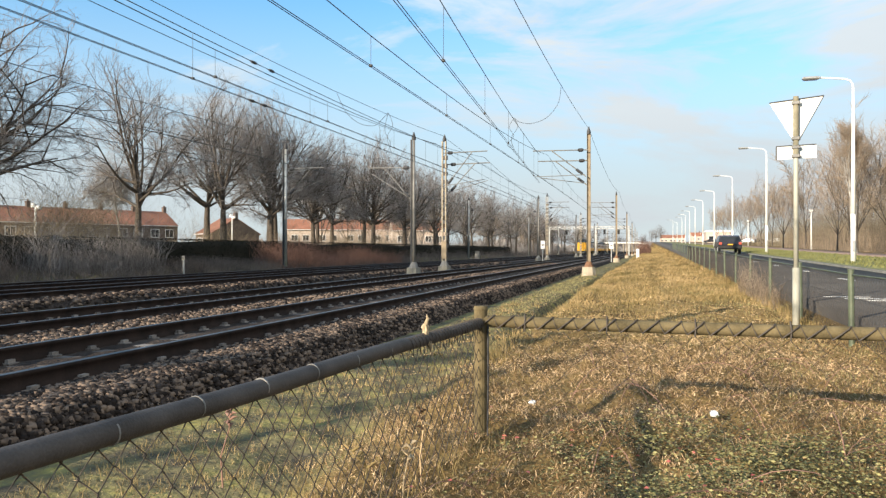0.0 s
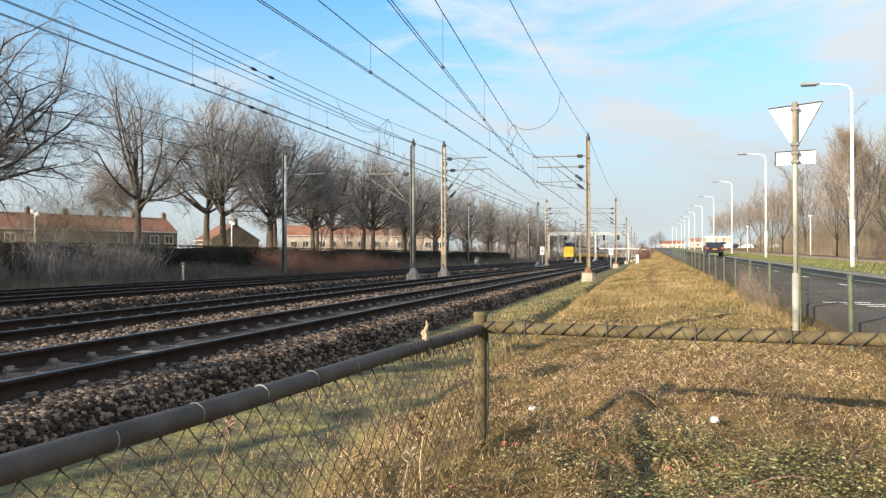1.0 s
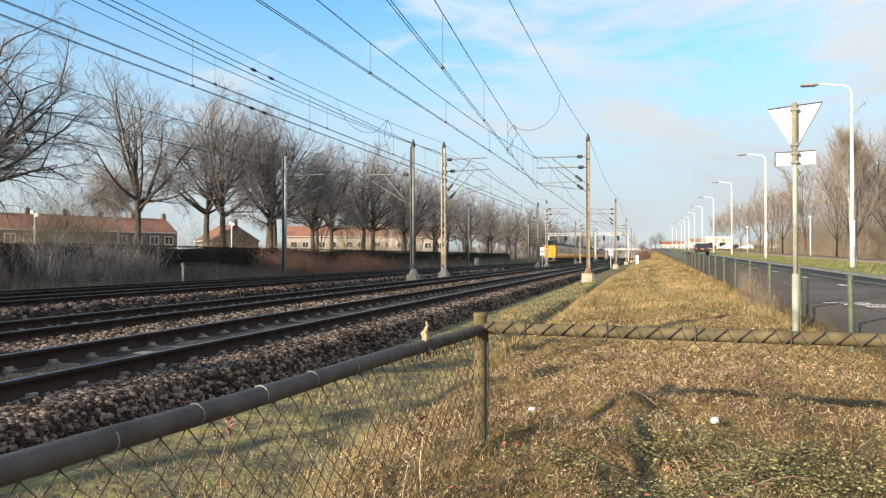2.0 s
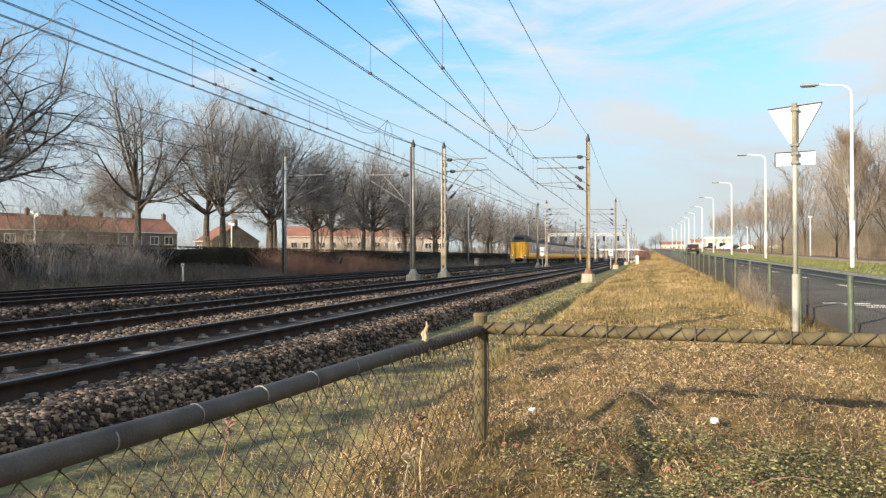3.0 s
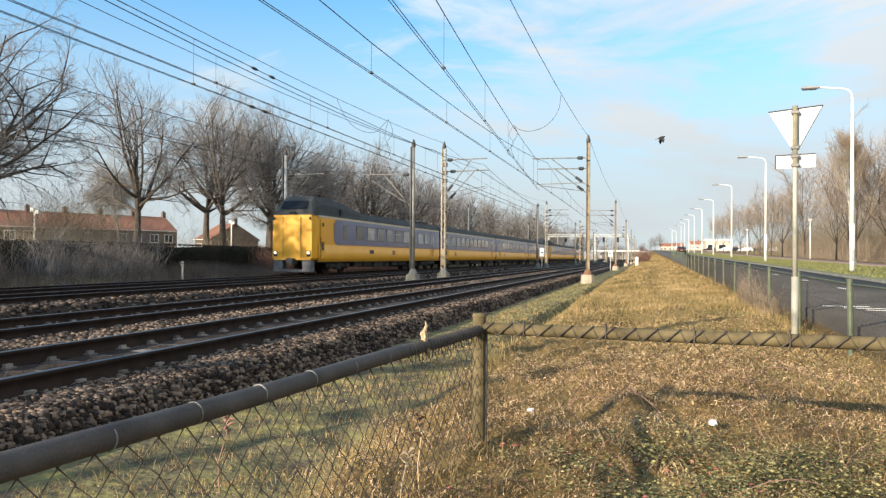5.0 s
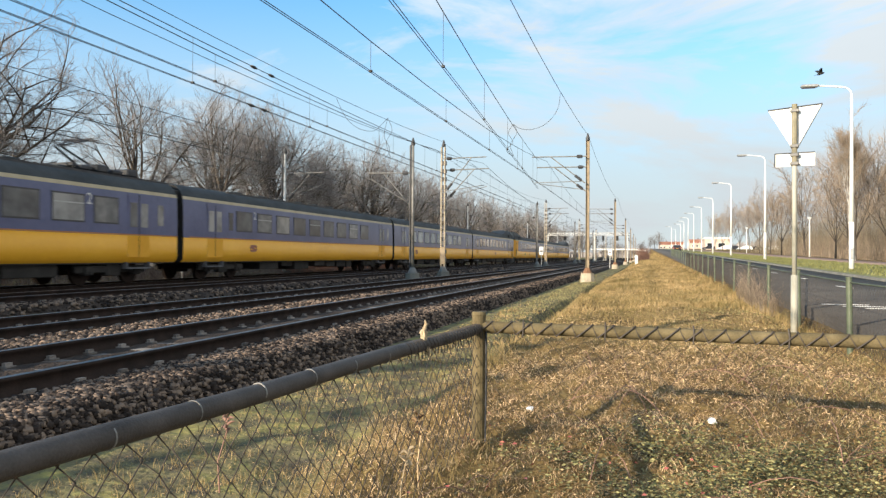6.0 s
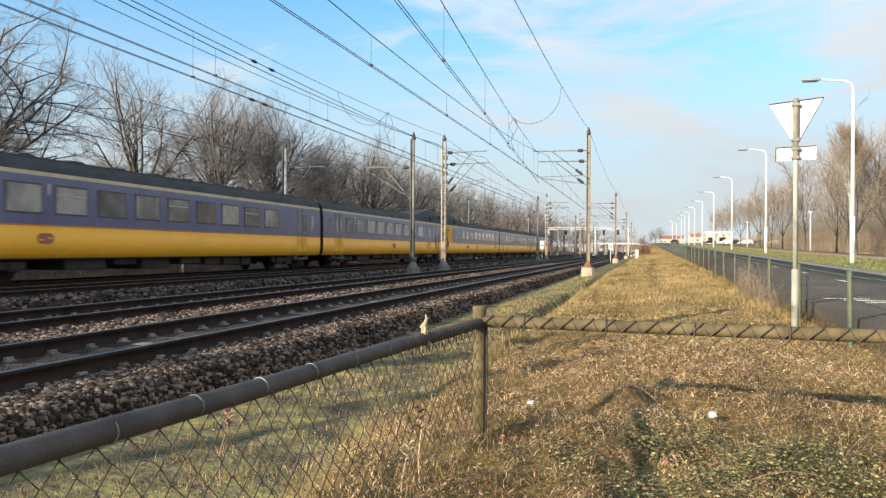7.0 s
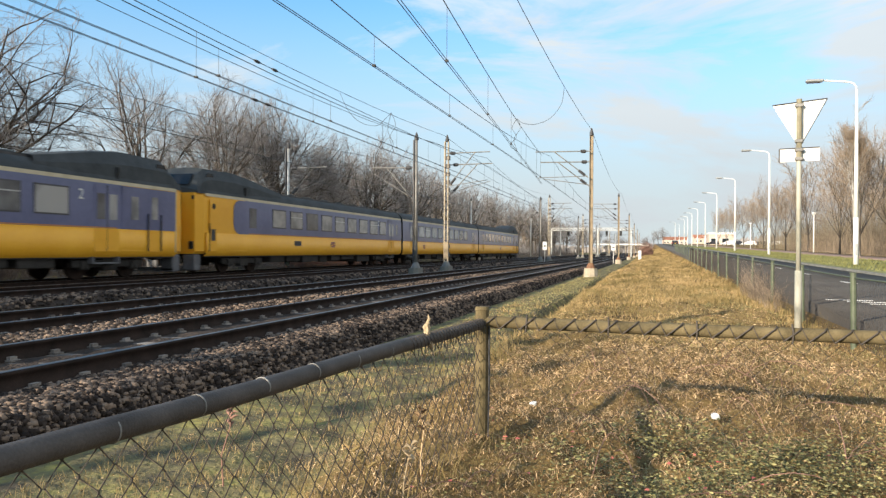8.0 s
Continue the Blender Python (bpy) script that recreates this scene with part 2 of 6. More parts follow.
def thing(name, label, category, group="", at=(0, 0, 0), turn=0, kind=""):
    ob = new(name)
    ob.empty_display_size = 0.2
    ob.matrix_basis = pose(*at, 0, 0, turn)
    return tagged(ob, label, category, group, kind)


def box(bm, x0, x1, y0, y1, z0, z1, bevel=0.0):
    r = bmesh.ops.create_cube(bm, size=1, matrix=Matrix.LocRotScale(((x0 + x1) / 2, (y0 + y1) / 2, (z0 + z1) / 2), None, (abs(x1 - x0), abs(y1 - y0), abs(z1 - z0))))
    if bevel:
        edges = list({e for v in r["verts"] for e in v.link_edges})
        bmesh.ops.bevel(bm, geom=edges, offset=bevel, segments=1, affect="EDGES")
    return bm


def boxes(*rows, bevel=0.0):
    bm = bmesh.new()
    for r in rows:
        box(bm, *r, bevel=bevel)
    return bm


def rod(bm, a, b, r0, r1=None, sides=8):
    """A tapered rod from a to b."""
    a, b = Vector(a), Vector(b)
    d = b - a
    m = Matrix.Translation((a + b) / 2) @ d.to_track_quat("Z", "Y").to_matrix().to_4x4()
    bmesh.ops.create_cone(bm, cap_ends=True, segments=sides, radius1=r0, radius2=r0 if r1 is None else r1, depth=d.length, matrix=m)
    return bm


def rods(*rows, sides=8):
    bm = bmesh.new()
    for r in rows:
        rod(bm, *r, sides=sides)
    return bm


def tubes(paths, radii, sides=4):
    """Many bent tubes at once: arrays of verts and quads. paths: points (n, 3) each; radii: a number or an array each."""
    vs, fs, base = [], [], 0
    ang = np.arange(sides) * 2 * np.pi / sides
    for p, r in zip(paths, radii):
        p = np.asarray(p, float)
        t = np.gradient(p, axis=0)
        t /= np.linalg.norm(t, axis=1)[:, None] + 1e-9
        up = np.where(np.abs(t[:, 2:3]) > 0.9, np.array([[1.0, 0, 0]]), np.array([[0, 0, 1.0]]))
        u = np.cross(t, up)
        u /= np.linalg.norm(u, axis=1)[:, None] + 1e-9
        w = np.cross(t, u)
        r = np.broadcast_to(np.asarray(r, float), (len(p),))
        ring = p[:, None] + r[:, None, None] * (np.cos(ang)[None, :, None] * u[:, None] + np.sin(ang)[None, :, None] * w[:, None])
        vs.append(ring.reshape(-1, 3))
        i, j = np.meshgrid(np.arange(len(p) - 1), np.arange(sides), indexing="ij")
        a, b = i * sides + j, i * sides + (j + 1) % sides
        fs.append((np.stack([a, b, b + sides, a + sides], -1).reshape(-1, 4)) + base)
        base += len(p) * sides
    return np.concatenate(vs), np.concatenate(fs)


def sweep(profile, y0, y1, steps=1, lift=None):
    """A profile of (x, z) corners drawn along y."""
    prof = np.asarray(profile, float)
    ys = np.linspace(y0, y1, steps + 1)
    vs = np.concatenate([np.column_stack([prof[:, 0], np.full(len(prof), y), prof[:, 1] + (lift(y) if lift else 0)]) for y in ys])
    n = len(prof)
    fs = [(s * n + i, s * n + i + 1, (s + 1) * n + i + 1, (s + 1) * n + i) for s in range(steps) for i in range(n - 1)]
    return vs, fs


def soft(x, a, b):
    t = np.clip((np.asarray(x, float) - a) / (b - a), 0, 1)
    return t * t * (3 - 2 * t)


# ---- the plan, in metres ----
RAIL = 0.35
TRACKS = (-6.23, -9.81, -16.2, -19.75)
SIDE = 18.45


def road_z(y):
    return 0.29 + 0.0133 * np.clip(y, -40, 420)


def ground_z(x, y):
    x, y = np.asarray(x, float), np.asarray(y, float)
    verge = 0.0085 * np.clip(y - 12, 0, 420) * soft(x, -2.6, -0.4)
    hollow = -0.12 * soft(-x, 1.75, 2.6) * (1 - soft(-x, 11, 13))
    heap = 0.16 * np.exp(-((x - .3) / 1.9) ** 2 - ((y - 8.6) / 2.2) ** 2)
    hollow = hollow - 0.28 * np.exp(-((x + 2.5 + .1 * np.sin(y * .35)) / .2) ** 2) * soft(y, 11, 16) * (1 - soft(y, 90, 120))
    clods = 0.04 * np.sin(x * 13.7 + 2.1 * np.sin(y * 6.1)) * np.sin(y * 11.3 + 2 * np.sin(x * 7.7)) * soft(x, -2.1, -1.7) * (1 - soft(x, 2.2, 2.8)) * (1 - soft(y, 11, 16))
    bumps = (0.09 * np.sin(x * 0.9 + 0.3 * y) * np.sin(y * 0.37 + 1) + 0.05 * np.sin(x * 2.3 - 0.5 * y + 1) * np.sin(y * 0.83 + x)) * soft(x, -4, -2.5) * (1 - soft(x, 2.2, 3.0)) * soft(y, 6, 12)
    rough = 0.06 * (np.sin(x * 5.1 + 1.7 * np.sin(y * 2.3)) * np.sin(y * 4.3 + 1.3 * np.sin(x * 3.1))) * soft(x, -3.6, -2.6) * (1 - soft(x, 2.2, 2.8)) * (1 - soft(y, 14, 26))
    z = verge + bumps + rough + hollow + heap + clods
    side = road_z(y) - 0.05
    z = z * (1 - soft(x, 2.7, 3.3)) + side * soft(x, 2.7, 3.3)
    z = z + 0.10 * soft(x, 7.7, 8.0)
    return z + 0.55 * soft(-x, 22.6, 26.5)



# ---- ground and railway bed ----
def scatter(name, verts, faces, at, size, turn, lean, material, label, category, kind="stuff", parent=None):
    """Many small pieces of one form as one mesh: at (n, 3), size (n, 3), turn (n), lean (n) round the piece's own x axis."""
    verts, faces = np.asarray(verts, float), np.asarray(faces, int)
    n, k = len(at), len(verts)
    p = verts[None] * size[:, None, :]
    cl, sl = np.cos(lean)[:, None], np.sin(lean)[:, None]
    y, z = p[:, :, 1] * cl - p[:, :, 2] * sl, p[:, :, 1] * sl + p[:, :, 2] * cl
    ct, st = np.cos(turn)[:, None], np.sin(turn)[:, None]
    q = np.stack([p[:, :, 0] * ct - y * st, p[:, :, 0] * st + y * ct, z], -1) + at[:, None, :]
    f = faces[None] + (np.arange(n) * k)[:, None, None]
    ob = raw(name, q.reshape(-1, 3), f.reshape(-1, faces.shape[1]), material, parent)
    return tagged(ob, label, category, kind=kind)


def make_ground():
    xs = np.concatenate([np.linspace(-900, -40, 20), np.linspace(-36, -6, 16), np.linspace(-5, 9, 190), np.linspace(10, 40, 16), np.linspace(60, 900, 15)])
    ys = np.concatenate([np.linspace(-300, -10, 12), np.linspace(-5, 20, 260), np.linspace(20.3, 40, 60), np.linspace(42, 120, 40), np.linspace(130, 500, 30), np.linspace(600, 3500, 10)])
    X, Y = np.meshgrid(xs, ys)
    Z = ground_z(X, Y)
    nx = len(xs)
    i, j = np.meshgrid(np.arange(len(ys) - 1), np.arange(nx - 1), indexing="ij")
    a = i * nx + j
    ob = raw("ground", np.column_stack([X.ravel(), Y.ravel(), Z.ravel()]), np.stack([a, a + 1, a + nx + 1, a + nx], -1).reshape(-1, 4), GRASS, smooth=True)
    tagged(ob, "dry winter grass and bare brown soil", "ground", kind="structure")


def bed_z(x, right, left):
    """Height of a ballast bed with its top between the shoulders."""
    return 0.17 - 0.40 * soft(x, right, right + 0.52) - 0.26 * soft(-x, -left - 0.1, -left + 0.6)


BEDS = ((-4.68, -11.5, -12.6, -4.05), (-14.3, -21.6, -22.7, -13.3))


def make_beds():
    rng = np.random.default_rng(3)
    for right, left, x0, x1 in BEDS:
        xs = np.linspace(x0, x1, 50)
        ys = np.concatenate([np.linspace(-60, 0, 12), np.linspace(0.25, 45, 180), np.linspace(48, 700, 60)])
        X, Y = np.meshgrid(xs, ys)
        Z = bed_z(X, right, left) + rng.normal(0, 0.012, X.shape)
        nx = len(xs)
        i, j = np.meshgrid(np.arange(len(ys) - 1), np.arange(nx - 1), indexing="ij")
        a = i * nx + j
        ob = raw("ballast", np.column_stack([X.ravel(), Y.ravel(), Z.ravel()]), np.stack([a, a + 1, a + nx + 1, a + nx], -1).reshape(-1, 4), BED)
        tagged(ob, "bed of dark brown crushed stone under the tracks", "ballast", kind="structure")


STONE_V = [(-1, -1, -.7), (1, -.8, -.8), (.8, 1, -.6), (-.9, .8, -.9), (-.6, -.8, .6), (.7, -.5, .8), (.5, .7, .6), (-.8, .5, .9)]
STONE_F = [(0, 3, 2, 1), (4, 5, 6, 7), (0, 1, 5, 4), (1, 2, 6, 5), (2, 3, 7, 6), (3, 0, 4, 7)]


def make_stones():
    rng = np.random.default_rng(5)

    def lay(n, xa, xb, ya, yb, lo, hi, bed, up=0.0):
        u = rng.random(n)
        y = ya * (yb / ya) ** u
        x = rng.uniform(xa, xb, n)
        s = rng.uniform(lo, hi, n) * (1 + 0.01 * y)
        z = bed_z(x, bed[0], bed[1]) + up + s * 0.25
        size = np.column_stack([s * rng.uniform(.7, 1.3, n), s * rng.uniform(.7, 1.3, n), s * rng.uniform(.5, 1, n)])
        return np.column_stack([x, y, z]), size
    a = [lay(38000, -5.35, -4.05, 2.4, 60, .010, .036, BEDS[0]), lay(12000, -8.9, -7.1, 5, 70, .015, .042, BEDS[0], 0.02),
         lay(5000, -7.1, -5.35, 4, 60, .02, .035, BEDS[0], -.05), lay(5000, -12.2, -8.9, 8, 70, .02, .045, BEDS[0]),
         lay(5000, -15.3, -13.4, 10, 80, .025, .055, BEDS[1])]
    at, size = np.concatenate([p for p, _ in a]), np.concatenate([s for _, s in a])
    n = len(at)
    scatter("ballast_stones", STONE_V, STONE_F, at, size, rng.uniform(0, 6.3, n), rng.uniform(-.6, .6, n), STONE, "loose brown and grey crushed track stones", "stones")


def make_tracks():
    labels = ("wooden-sleepered track nearest the grass verge", "second track beside the verge track", "third track beyond the line of masts", "farthest track, on which the train runs")
    for n, c in enumerate(TRACKS):
        track = thing("railway_track", "railway track, steel rails on grey sleepers, " + labels[n], "railway track", "railway tracks", kind="structure")
        for o in (-0.755, 0.755):
            x = c + o
            prof = [(x - .075, .165), (x - .075, .185), (x - .012, .215), (x - .012, .30), (x - .036, .315), (x - .036, RAIL), (x + .036, RAIL), (x + .036, .315), (x + .012, .30), (x + .012, .215), (x + .075, .185), (x + .075, .165)]
            rail = raw("rail", *sweep(prof, -60, 700, 12), RUST, track)
            head = raw("railhead", *sweep([(x - .034, RAIL + .001), (x - .026, RAIL + .005), (x + .026, RAIL + .005), (x + .034, RAIL + .001)], -60, 700, 4), RAILTOP, rail)
            tagged(head, "polished running surface of the rail")
        bm = boxes((-1.3, 1.3, -.125, .125, -.03, .165), bevel=.012)
        for o in (-0.755, 0.755):
            box(bm, o - .17, o + .17, -.07, .07, .16, .19)
            for q in (-.11, .11):
                box(bm, o + q - .025, o + q + .025, -.05, .05, .19, .225)
        first = part("sleeper", bm, SLEEPER, track)
        near = 150 if n < 2 else 30
        first.matrix_basis = pose(c, 3.0, 0.0)
        for k in range(1, near):
            again(first, pose(c + .01 * math.sin(k * 5), 3.0 + .62 * k, .004 * math.sin(k * 3.1), 0, 0, .6 * math.sin(k * 7.7)), track)
        m = 500
        at = np.column_stack([np.full(m, c), 3.0 + .62 * (near + np.arange(m)), np.full(m, 0.075)])
        cube = [(-1.3, -.125, -.09), (1.3, -.125, -.09), (1.3, .125, -.09), (-1.3, .125, -.09), (-1.3, -.125, .09), (1.3, -.125, .09), (1.3, .125, .09), (-1.3, .125, .09)]
        scatter("far_sleepers", cube, STONE_F, at, np.ones((m, 3)), np.zeros(m), np.zeros(m), SLEEPER, "", "", parent=track)


make_ground()
make_beds()


# ---- road and right side ----
def make_road():
    v, f = sweep([(3.04, -.3), (3.04, 0.0), (5.5, 0.004), (7.7, 0.0), (7.7, -.3)], -40, 420, 46, road_z)
    tagged(raw("road", v, f, ASPHALT), "grey asphalt road beside the green fence", "road", kind="structure")
    v, f = sweep([(7.7, -.3), (7.7, .07), (7.72, .09), (7.84, .09), (7.84, -.3)], -40, 420, 46, road_z)
    tagged(raw("kerb", v, f, KERB), "pale concrete kerb along the grass verge", "kerb", kind="structure")
    v, f = sweep([(13.0, 0), (13.0, .12), (16.2, .12), (16.2, 0)], -40, 420, 46, road_z)
    tagged(raw("pavement", v, f, PATH), "reddish brick path behind the grass verge", "pavement", kind="structure")
    # worn white marks on the asphalt
    bm = bmesh.new()
    for k in range(3):
        x, y = 3.85 + .28 * k, 16.4 - .45 * k
        box(bm, x - .42, x + .42, y - .045, y + .045, float(road_z(y)) + .006, float(road_z(y)) + .012)
    tagged(link_mesh("road_marking", bm, WHITE), "worn white hatching painted on asphalt", "road marking", kind="structure")
    for k in range(14):
        y = 17.5 + 6.0 * k
        z = float(road_z(y)) + .012
        bm = bmesh.new()
        box(bm, 5.43, 5.55, y - .75, y + .75, z - .004, z + .006)
        tagged(link_mesh("road_marking", bm, WHITE), "worn white centre dash painted on asphalt", "road marking", kind="structure")


PATH = surface("brick_path", (0.20, 0.13, 0.10), (0.36, 0.25, 0.20), 0.5, 0.9, 0.2, fine=12)
VERGE = surface("mown_green", (0.085, 0.095, 0.03), (0.23, 0.225, 0.085), 0.6, 0.95, 0.4, fine=15, depth=0.03)
make_road()
v, f = sweep([(7.845, .086), (8.1, .115), (12.9, .115)], -40, 420, 46, road_z)
tagged(raw("grass_verge", v, f, VERGE), "short green grass verge between road and path", "grass", kind="structure")


def street_lamp(x, y, tall=8.45, arm=2.0):
    z = float(road_z(y)) + .1
    o = thing("street_lamp", "tall white street lamp with a bent arm over the road", "street lamp", "street lamps along the road", (x, y, z))
    part("pole", rods(((0, 0, 0), (0, 0, 2.2), .115, .105), ((0, 0, 2.2), (0, 0, tall - .45), .105, .05), sides=12), WHITE, o, smooth=True)
    v, f = tubes([[(0, 0, tall - .46), (-.03, 0, tall - .25), (-.14, 0, tall - .1), (-.35, 0, tall - .02), (-arm + .6, 0, tall + .1)]], [.042], 8)
    raw("arm", v, f, WHITE, o, True)
    bm = boxes((-arm - .15, -arm + .62, -.14, .14, tall + .03, tall + .17), bevel=.05)
    head = part("lantern", bm, GALV, o, "grey lantern housing")
    part("lens", boxes((-arm - .1, -arm + .5, -.11, .11, tall + .005, tall + .028)), DARKPANE, head)
    part("base_door", boxes((-.05, .05, -.13, -.1, .5, 1.0)), GALV, o)
    return o


for k in range(9):
    street_lamp(9.12 + .25 * k, 37.7 + 27.2 * k)
for k in range(2):
    street_lamp(9.4 + 3 * k, 290 + 40 * k)


def path_lamp(x, y):
    z = float(road_z(y)) + .1
    o = thing("path_lamp", "short white path lamp with a flat cap", "street lamp", "path lamps", (x, y, z))
    part("pole", rods(((0, 0, 0), (0, 0, 3.9), .07, .05)), WHITE, o, smooth=True)
    part("lantern", rods(((0, 0, 3.9), (0, 0, 4.05), .12, .22), ((0, 0, 4.05), (0, 0, 4.15), .24, .16), sides=12), WHITE, o)


for x, y in ((16.4, 84.0), (15.6, 127.0)):
    path_lamp(x, y)


def yield_sign():
    x, y = 2.6, 14.6
    z = float(ground_z(x, y))
    o = thing("road_sign", "triangular give-way sign seen from behind on a pale pole", "road sign", at=(x, y, z), turn=-14)
    part("pole", rods(((0, 0, -.1), (0, 0, 1.1), .064, .06), ((0, 0, 1.1), (0, 0, 4.16), .042, .040), sides=12), POLE, o, smooth=True)
    part("upper_pole", rods(((0, .0, 3.08), (0, .0, 4.2), .048), sides=10), SLEEVE, o, "olive upper sleeve of the pole")
    bm = bmesh.new()
    rim = [(-.45, 4.13), (.45, 4.18), (.03, 3.38), (-.03, 3.38)]
    bot, top = [bm.verts.new((a, .06, c)) for a, c in rim], [bm.verts.new((a, .085, c)) for a, c in rim]
    bm.faces.new(bot)
    bm.faces.new(top[::-1])
    for a in range(4):
        bm.faces.new((bot[a], top[a], top[(a + 1) % 4], bot[(a + 1) % 4]))
    plate = part("triangle_plate", bm, WHITE, o)
    part("edge_fold", rods(((-.45, .055, 4.13), (.45, .055, 4.18), .012), ((.45, .055, 4.18), (.03, .055, 3.38), .008)), DARK, plate, "dark folded edge")
    low = part("lower_plate", boxes((-.33, .33, .06, .08, 3.08, 3.32)), WHITE, o)
    part("edge_fold", rods(((-.33, .055, 3.32), (.33, .055, 3.32), .01), ((-.33, .055, 3.08), (-.33, .055, 3.32), .01)), DARK, low, "dark folded edge")
    for h in (4.08, 3.44, 3.28, 3.12):
        part("clamp", boxes((-.07, .07, -.06, .07, h - .03, h + .03), bevel=.01), STEEL, o)


yield_sign()


def weave(p, q, z0, z1, cell, r, lift=None, flat=.5):
    """Chain-link wires between p and q as bent tubes."""
    p, q = np.array(p, float), np.array(q, float)
    ln = np.linalg.norm(q - p)
    n, rows = int(ln / cell), int((z1 - z0) / (cell * flat))
    rng = np.random.default_rng(int(ln * 100))
    paths = []
    for i in range(n + 1):
        k = np.arange(rows + 1)
        s = (i + (k % 2) * .5) * cell + rng.normal(0, .05 * cell, rows + 1)
        xy = p[None] + (q - p)[None] * (s / ln)[:, None]
        z = z1 - k * (z1 - z0) / rows + (lift(xy[:, 0], xy[:, 1]) if lift else 0)
        paths.append(np.column_stack([xy, z]))
        paths.append(np.column_stack([p[None] + (q - p)[None] * (((i + 1 - (k % 2) * .5) * cell + rng.normal(0, .05 * cell, rows + 1)) / ln)[:, None], z]))
    return tubes(paths, [r] * len(paths), 3)


def green_fence():
    o = thing("wire_fence", "green chain-link fence on steel posts beside the road", "fence")
    ys = [11.9 + 3.75 * k for k in range(24)]

    def fx(y):
        return 2.86 + .0035 * (y - 11.9)
    first = part("post", rods(((0, 0, -.2), (0, 0, 1.08), .042), ((0, 0, 1.08), (0, 0, 1.1), .05), sides=10), GREENPAINT, o)
    first.matrix_basis = pose(fx(5.2), 5.2, float(ground_z(2.8, 5.2)))
    for y in [8.15] + ys:
        again(first, pose(fx(y), y, float(ground_z(fx(y), y)), 1.5 * math.sin(y), 1.2 * math.cos(3 * y), 0))
    pts = [(fx(y), y, float(ground_z(fx(y), y)) + 1.02) for y in [5.2, 8.15] + ys]
    v, f = tubes([pts], [.013], 6)
    raw("top_rail", v, f, GREENPAINT, o)
    v, f = weave((2.86, 5.2), (fx(60), 60), .04, 1.0, .12, .0028, ground_z)
    raw("chain_link", v, f, WIRE, o)


green_fence()


# ---- the corner fence by the camera ----
CORNER = Vector((-1.22, 5.51, 0))
LEFT_END, RIGHT_END = Vector((-1.63, 1.20, 0)), Vector((2.86, 5.22, 0))


def corner_fence():
    o = thing("pipe_fence", "low corner fence of thick grey pipe with chain-link netting", "fence", at=CORNER)
    part("post", rods(((0, 0, -.2), (0, 0, 1.0), .052), ((0, 0, 1.0), (0, 0, 1.025), .058, .05), sides=16), MOSSY, o, "mossy round corner post", smooth=False)
    lo, ro = LEFT_END - CORNER, RIGHT_END - CORNER
    h = .898
    pts = [Vector((0, 0, h)) + lo * k / 12 + Vector((0, 0, -.004 * math.sin(k))) for k in range(13)]
    v, f = tubes([pts], [.040], 16)
    left = raw("pipe_rail", v, f, PIPE, o, True)
    pts = [Vector((0, 0, h + .014 + .006 * k / 12 - .006 * math.sin(k * math.pi / 12))) + ro * k / 12 for k in range(13)]
    v, f = tubes([pts], [.044], 16)
    right = raw("pipe_rail", v, f, MOSSY, o, True)
    # pale sleeve rings where the left pipe is joined
    for k in range(6):
        a = Vector((0, 0, h)) + lo * (.39 + .09 * k)
        part("tie_ring", rods((a - lo * .0007, a + lo * .0007, .0414), sides=16), STEEL, left, "pale wire ring round the pipe")
    v, f = weave((lo.x * .01, lo.y * .01), (lo.x, lo.y), -.02, .86, .13, .0035)
    raw("chain_link", v, f, WIRE, o)
    v, f = weave((ro.x * .01, ro.y * .01), (ro.x, ro.y), .0, .85, .15, .0024)
    raw("chain_link", v, f, WIRE, o)
    # wires hooked over the right pipe
    paths, slack = [], []
    for k in range(27):
        a = Vector((0, 0, h + .005)) + ro * (.012 + .0365 * k)
        u = ro.normalized()
        w = .05
        paths.append([a + u * (-.05) + Vector((0, -w, -.036)), a + u * .0 + Vector((0, -w - .004, .004)), a + u * .04 + Vector((0, -w, .036)), a + u * .058 + Vector((0, -.026, .054)), a + u * .064 + Vector((0, .0, .052))])
        if k % 4 == 2:
            paths.append([a + u * .0 + Vector((0, -w, -.05)), a + u * .004 + Vector((0, -w - .003, .02)), a + u * .002 + Vector((0, -.02, .075))])
        slack.append([a + u * .058 + Vector((0, -.03, .05)), a + u * .08 + Vector((0, -w - .002, .0)), a + u * .097 + Vector((0, -w, -.036))])
    for q in paths:
        raw("tie_wire", *tubes([q], [.0058], 4), WIRE, o)
    for q in slack:
        raw("tie_wire", *tubes([q], [.0028], 4), WIRE, o)
    # wires hooked over the left pipe near the post
    paths = []
    for k in range(26):
        a = Vector((0, 0, h)) + lo * (.012 + .0125 * k)
        paths.append([a + Vector((.044, 0, -.07)), a + Vector((.045, -.01, .0)), a + Vector((.026, -.015, .038)), a + Vector((-.016, -.02, .04))])
    for q in paths:
        raw("tie_wire", *tubes([q], [.0028], 3), WIRE, o)
    # the fence goes on past the next post
    more = lo + Vector((-.42, -4.4, 0))
    for q in (lo, more):
        part("post", rods(((q.x, q.y, -.2), (q.x, q.y, 1.0), .052), ((q.x, q.y, 1.0), (q.x, q.y, 1.025), .058, .05), sides=16), MOSSY, o)
    raw("pipe_rail", *tubes([[lo + Vector((0, 0, h)), more + Vector((0, 0, h))]], [.040], 16), PIPE, o, True)
    v, f = weave((lo.x, lo.y), (more.x, more.y), -.02, .86, .13, .0035)
    raw("chain_link", v, f, WIRE, o)
    v, f = tubes([[(.062, -.03, .95), (.064, -.03, .5), (.06, -.03, .05)]], [.008], 5)
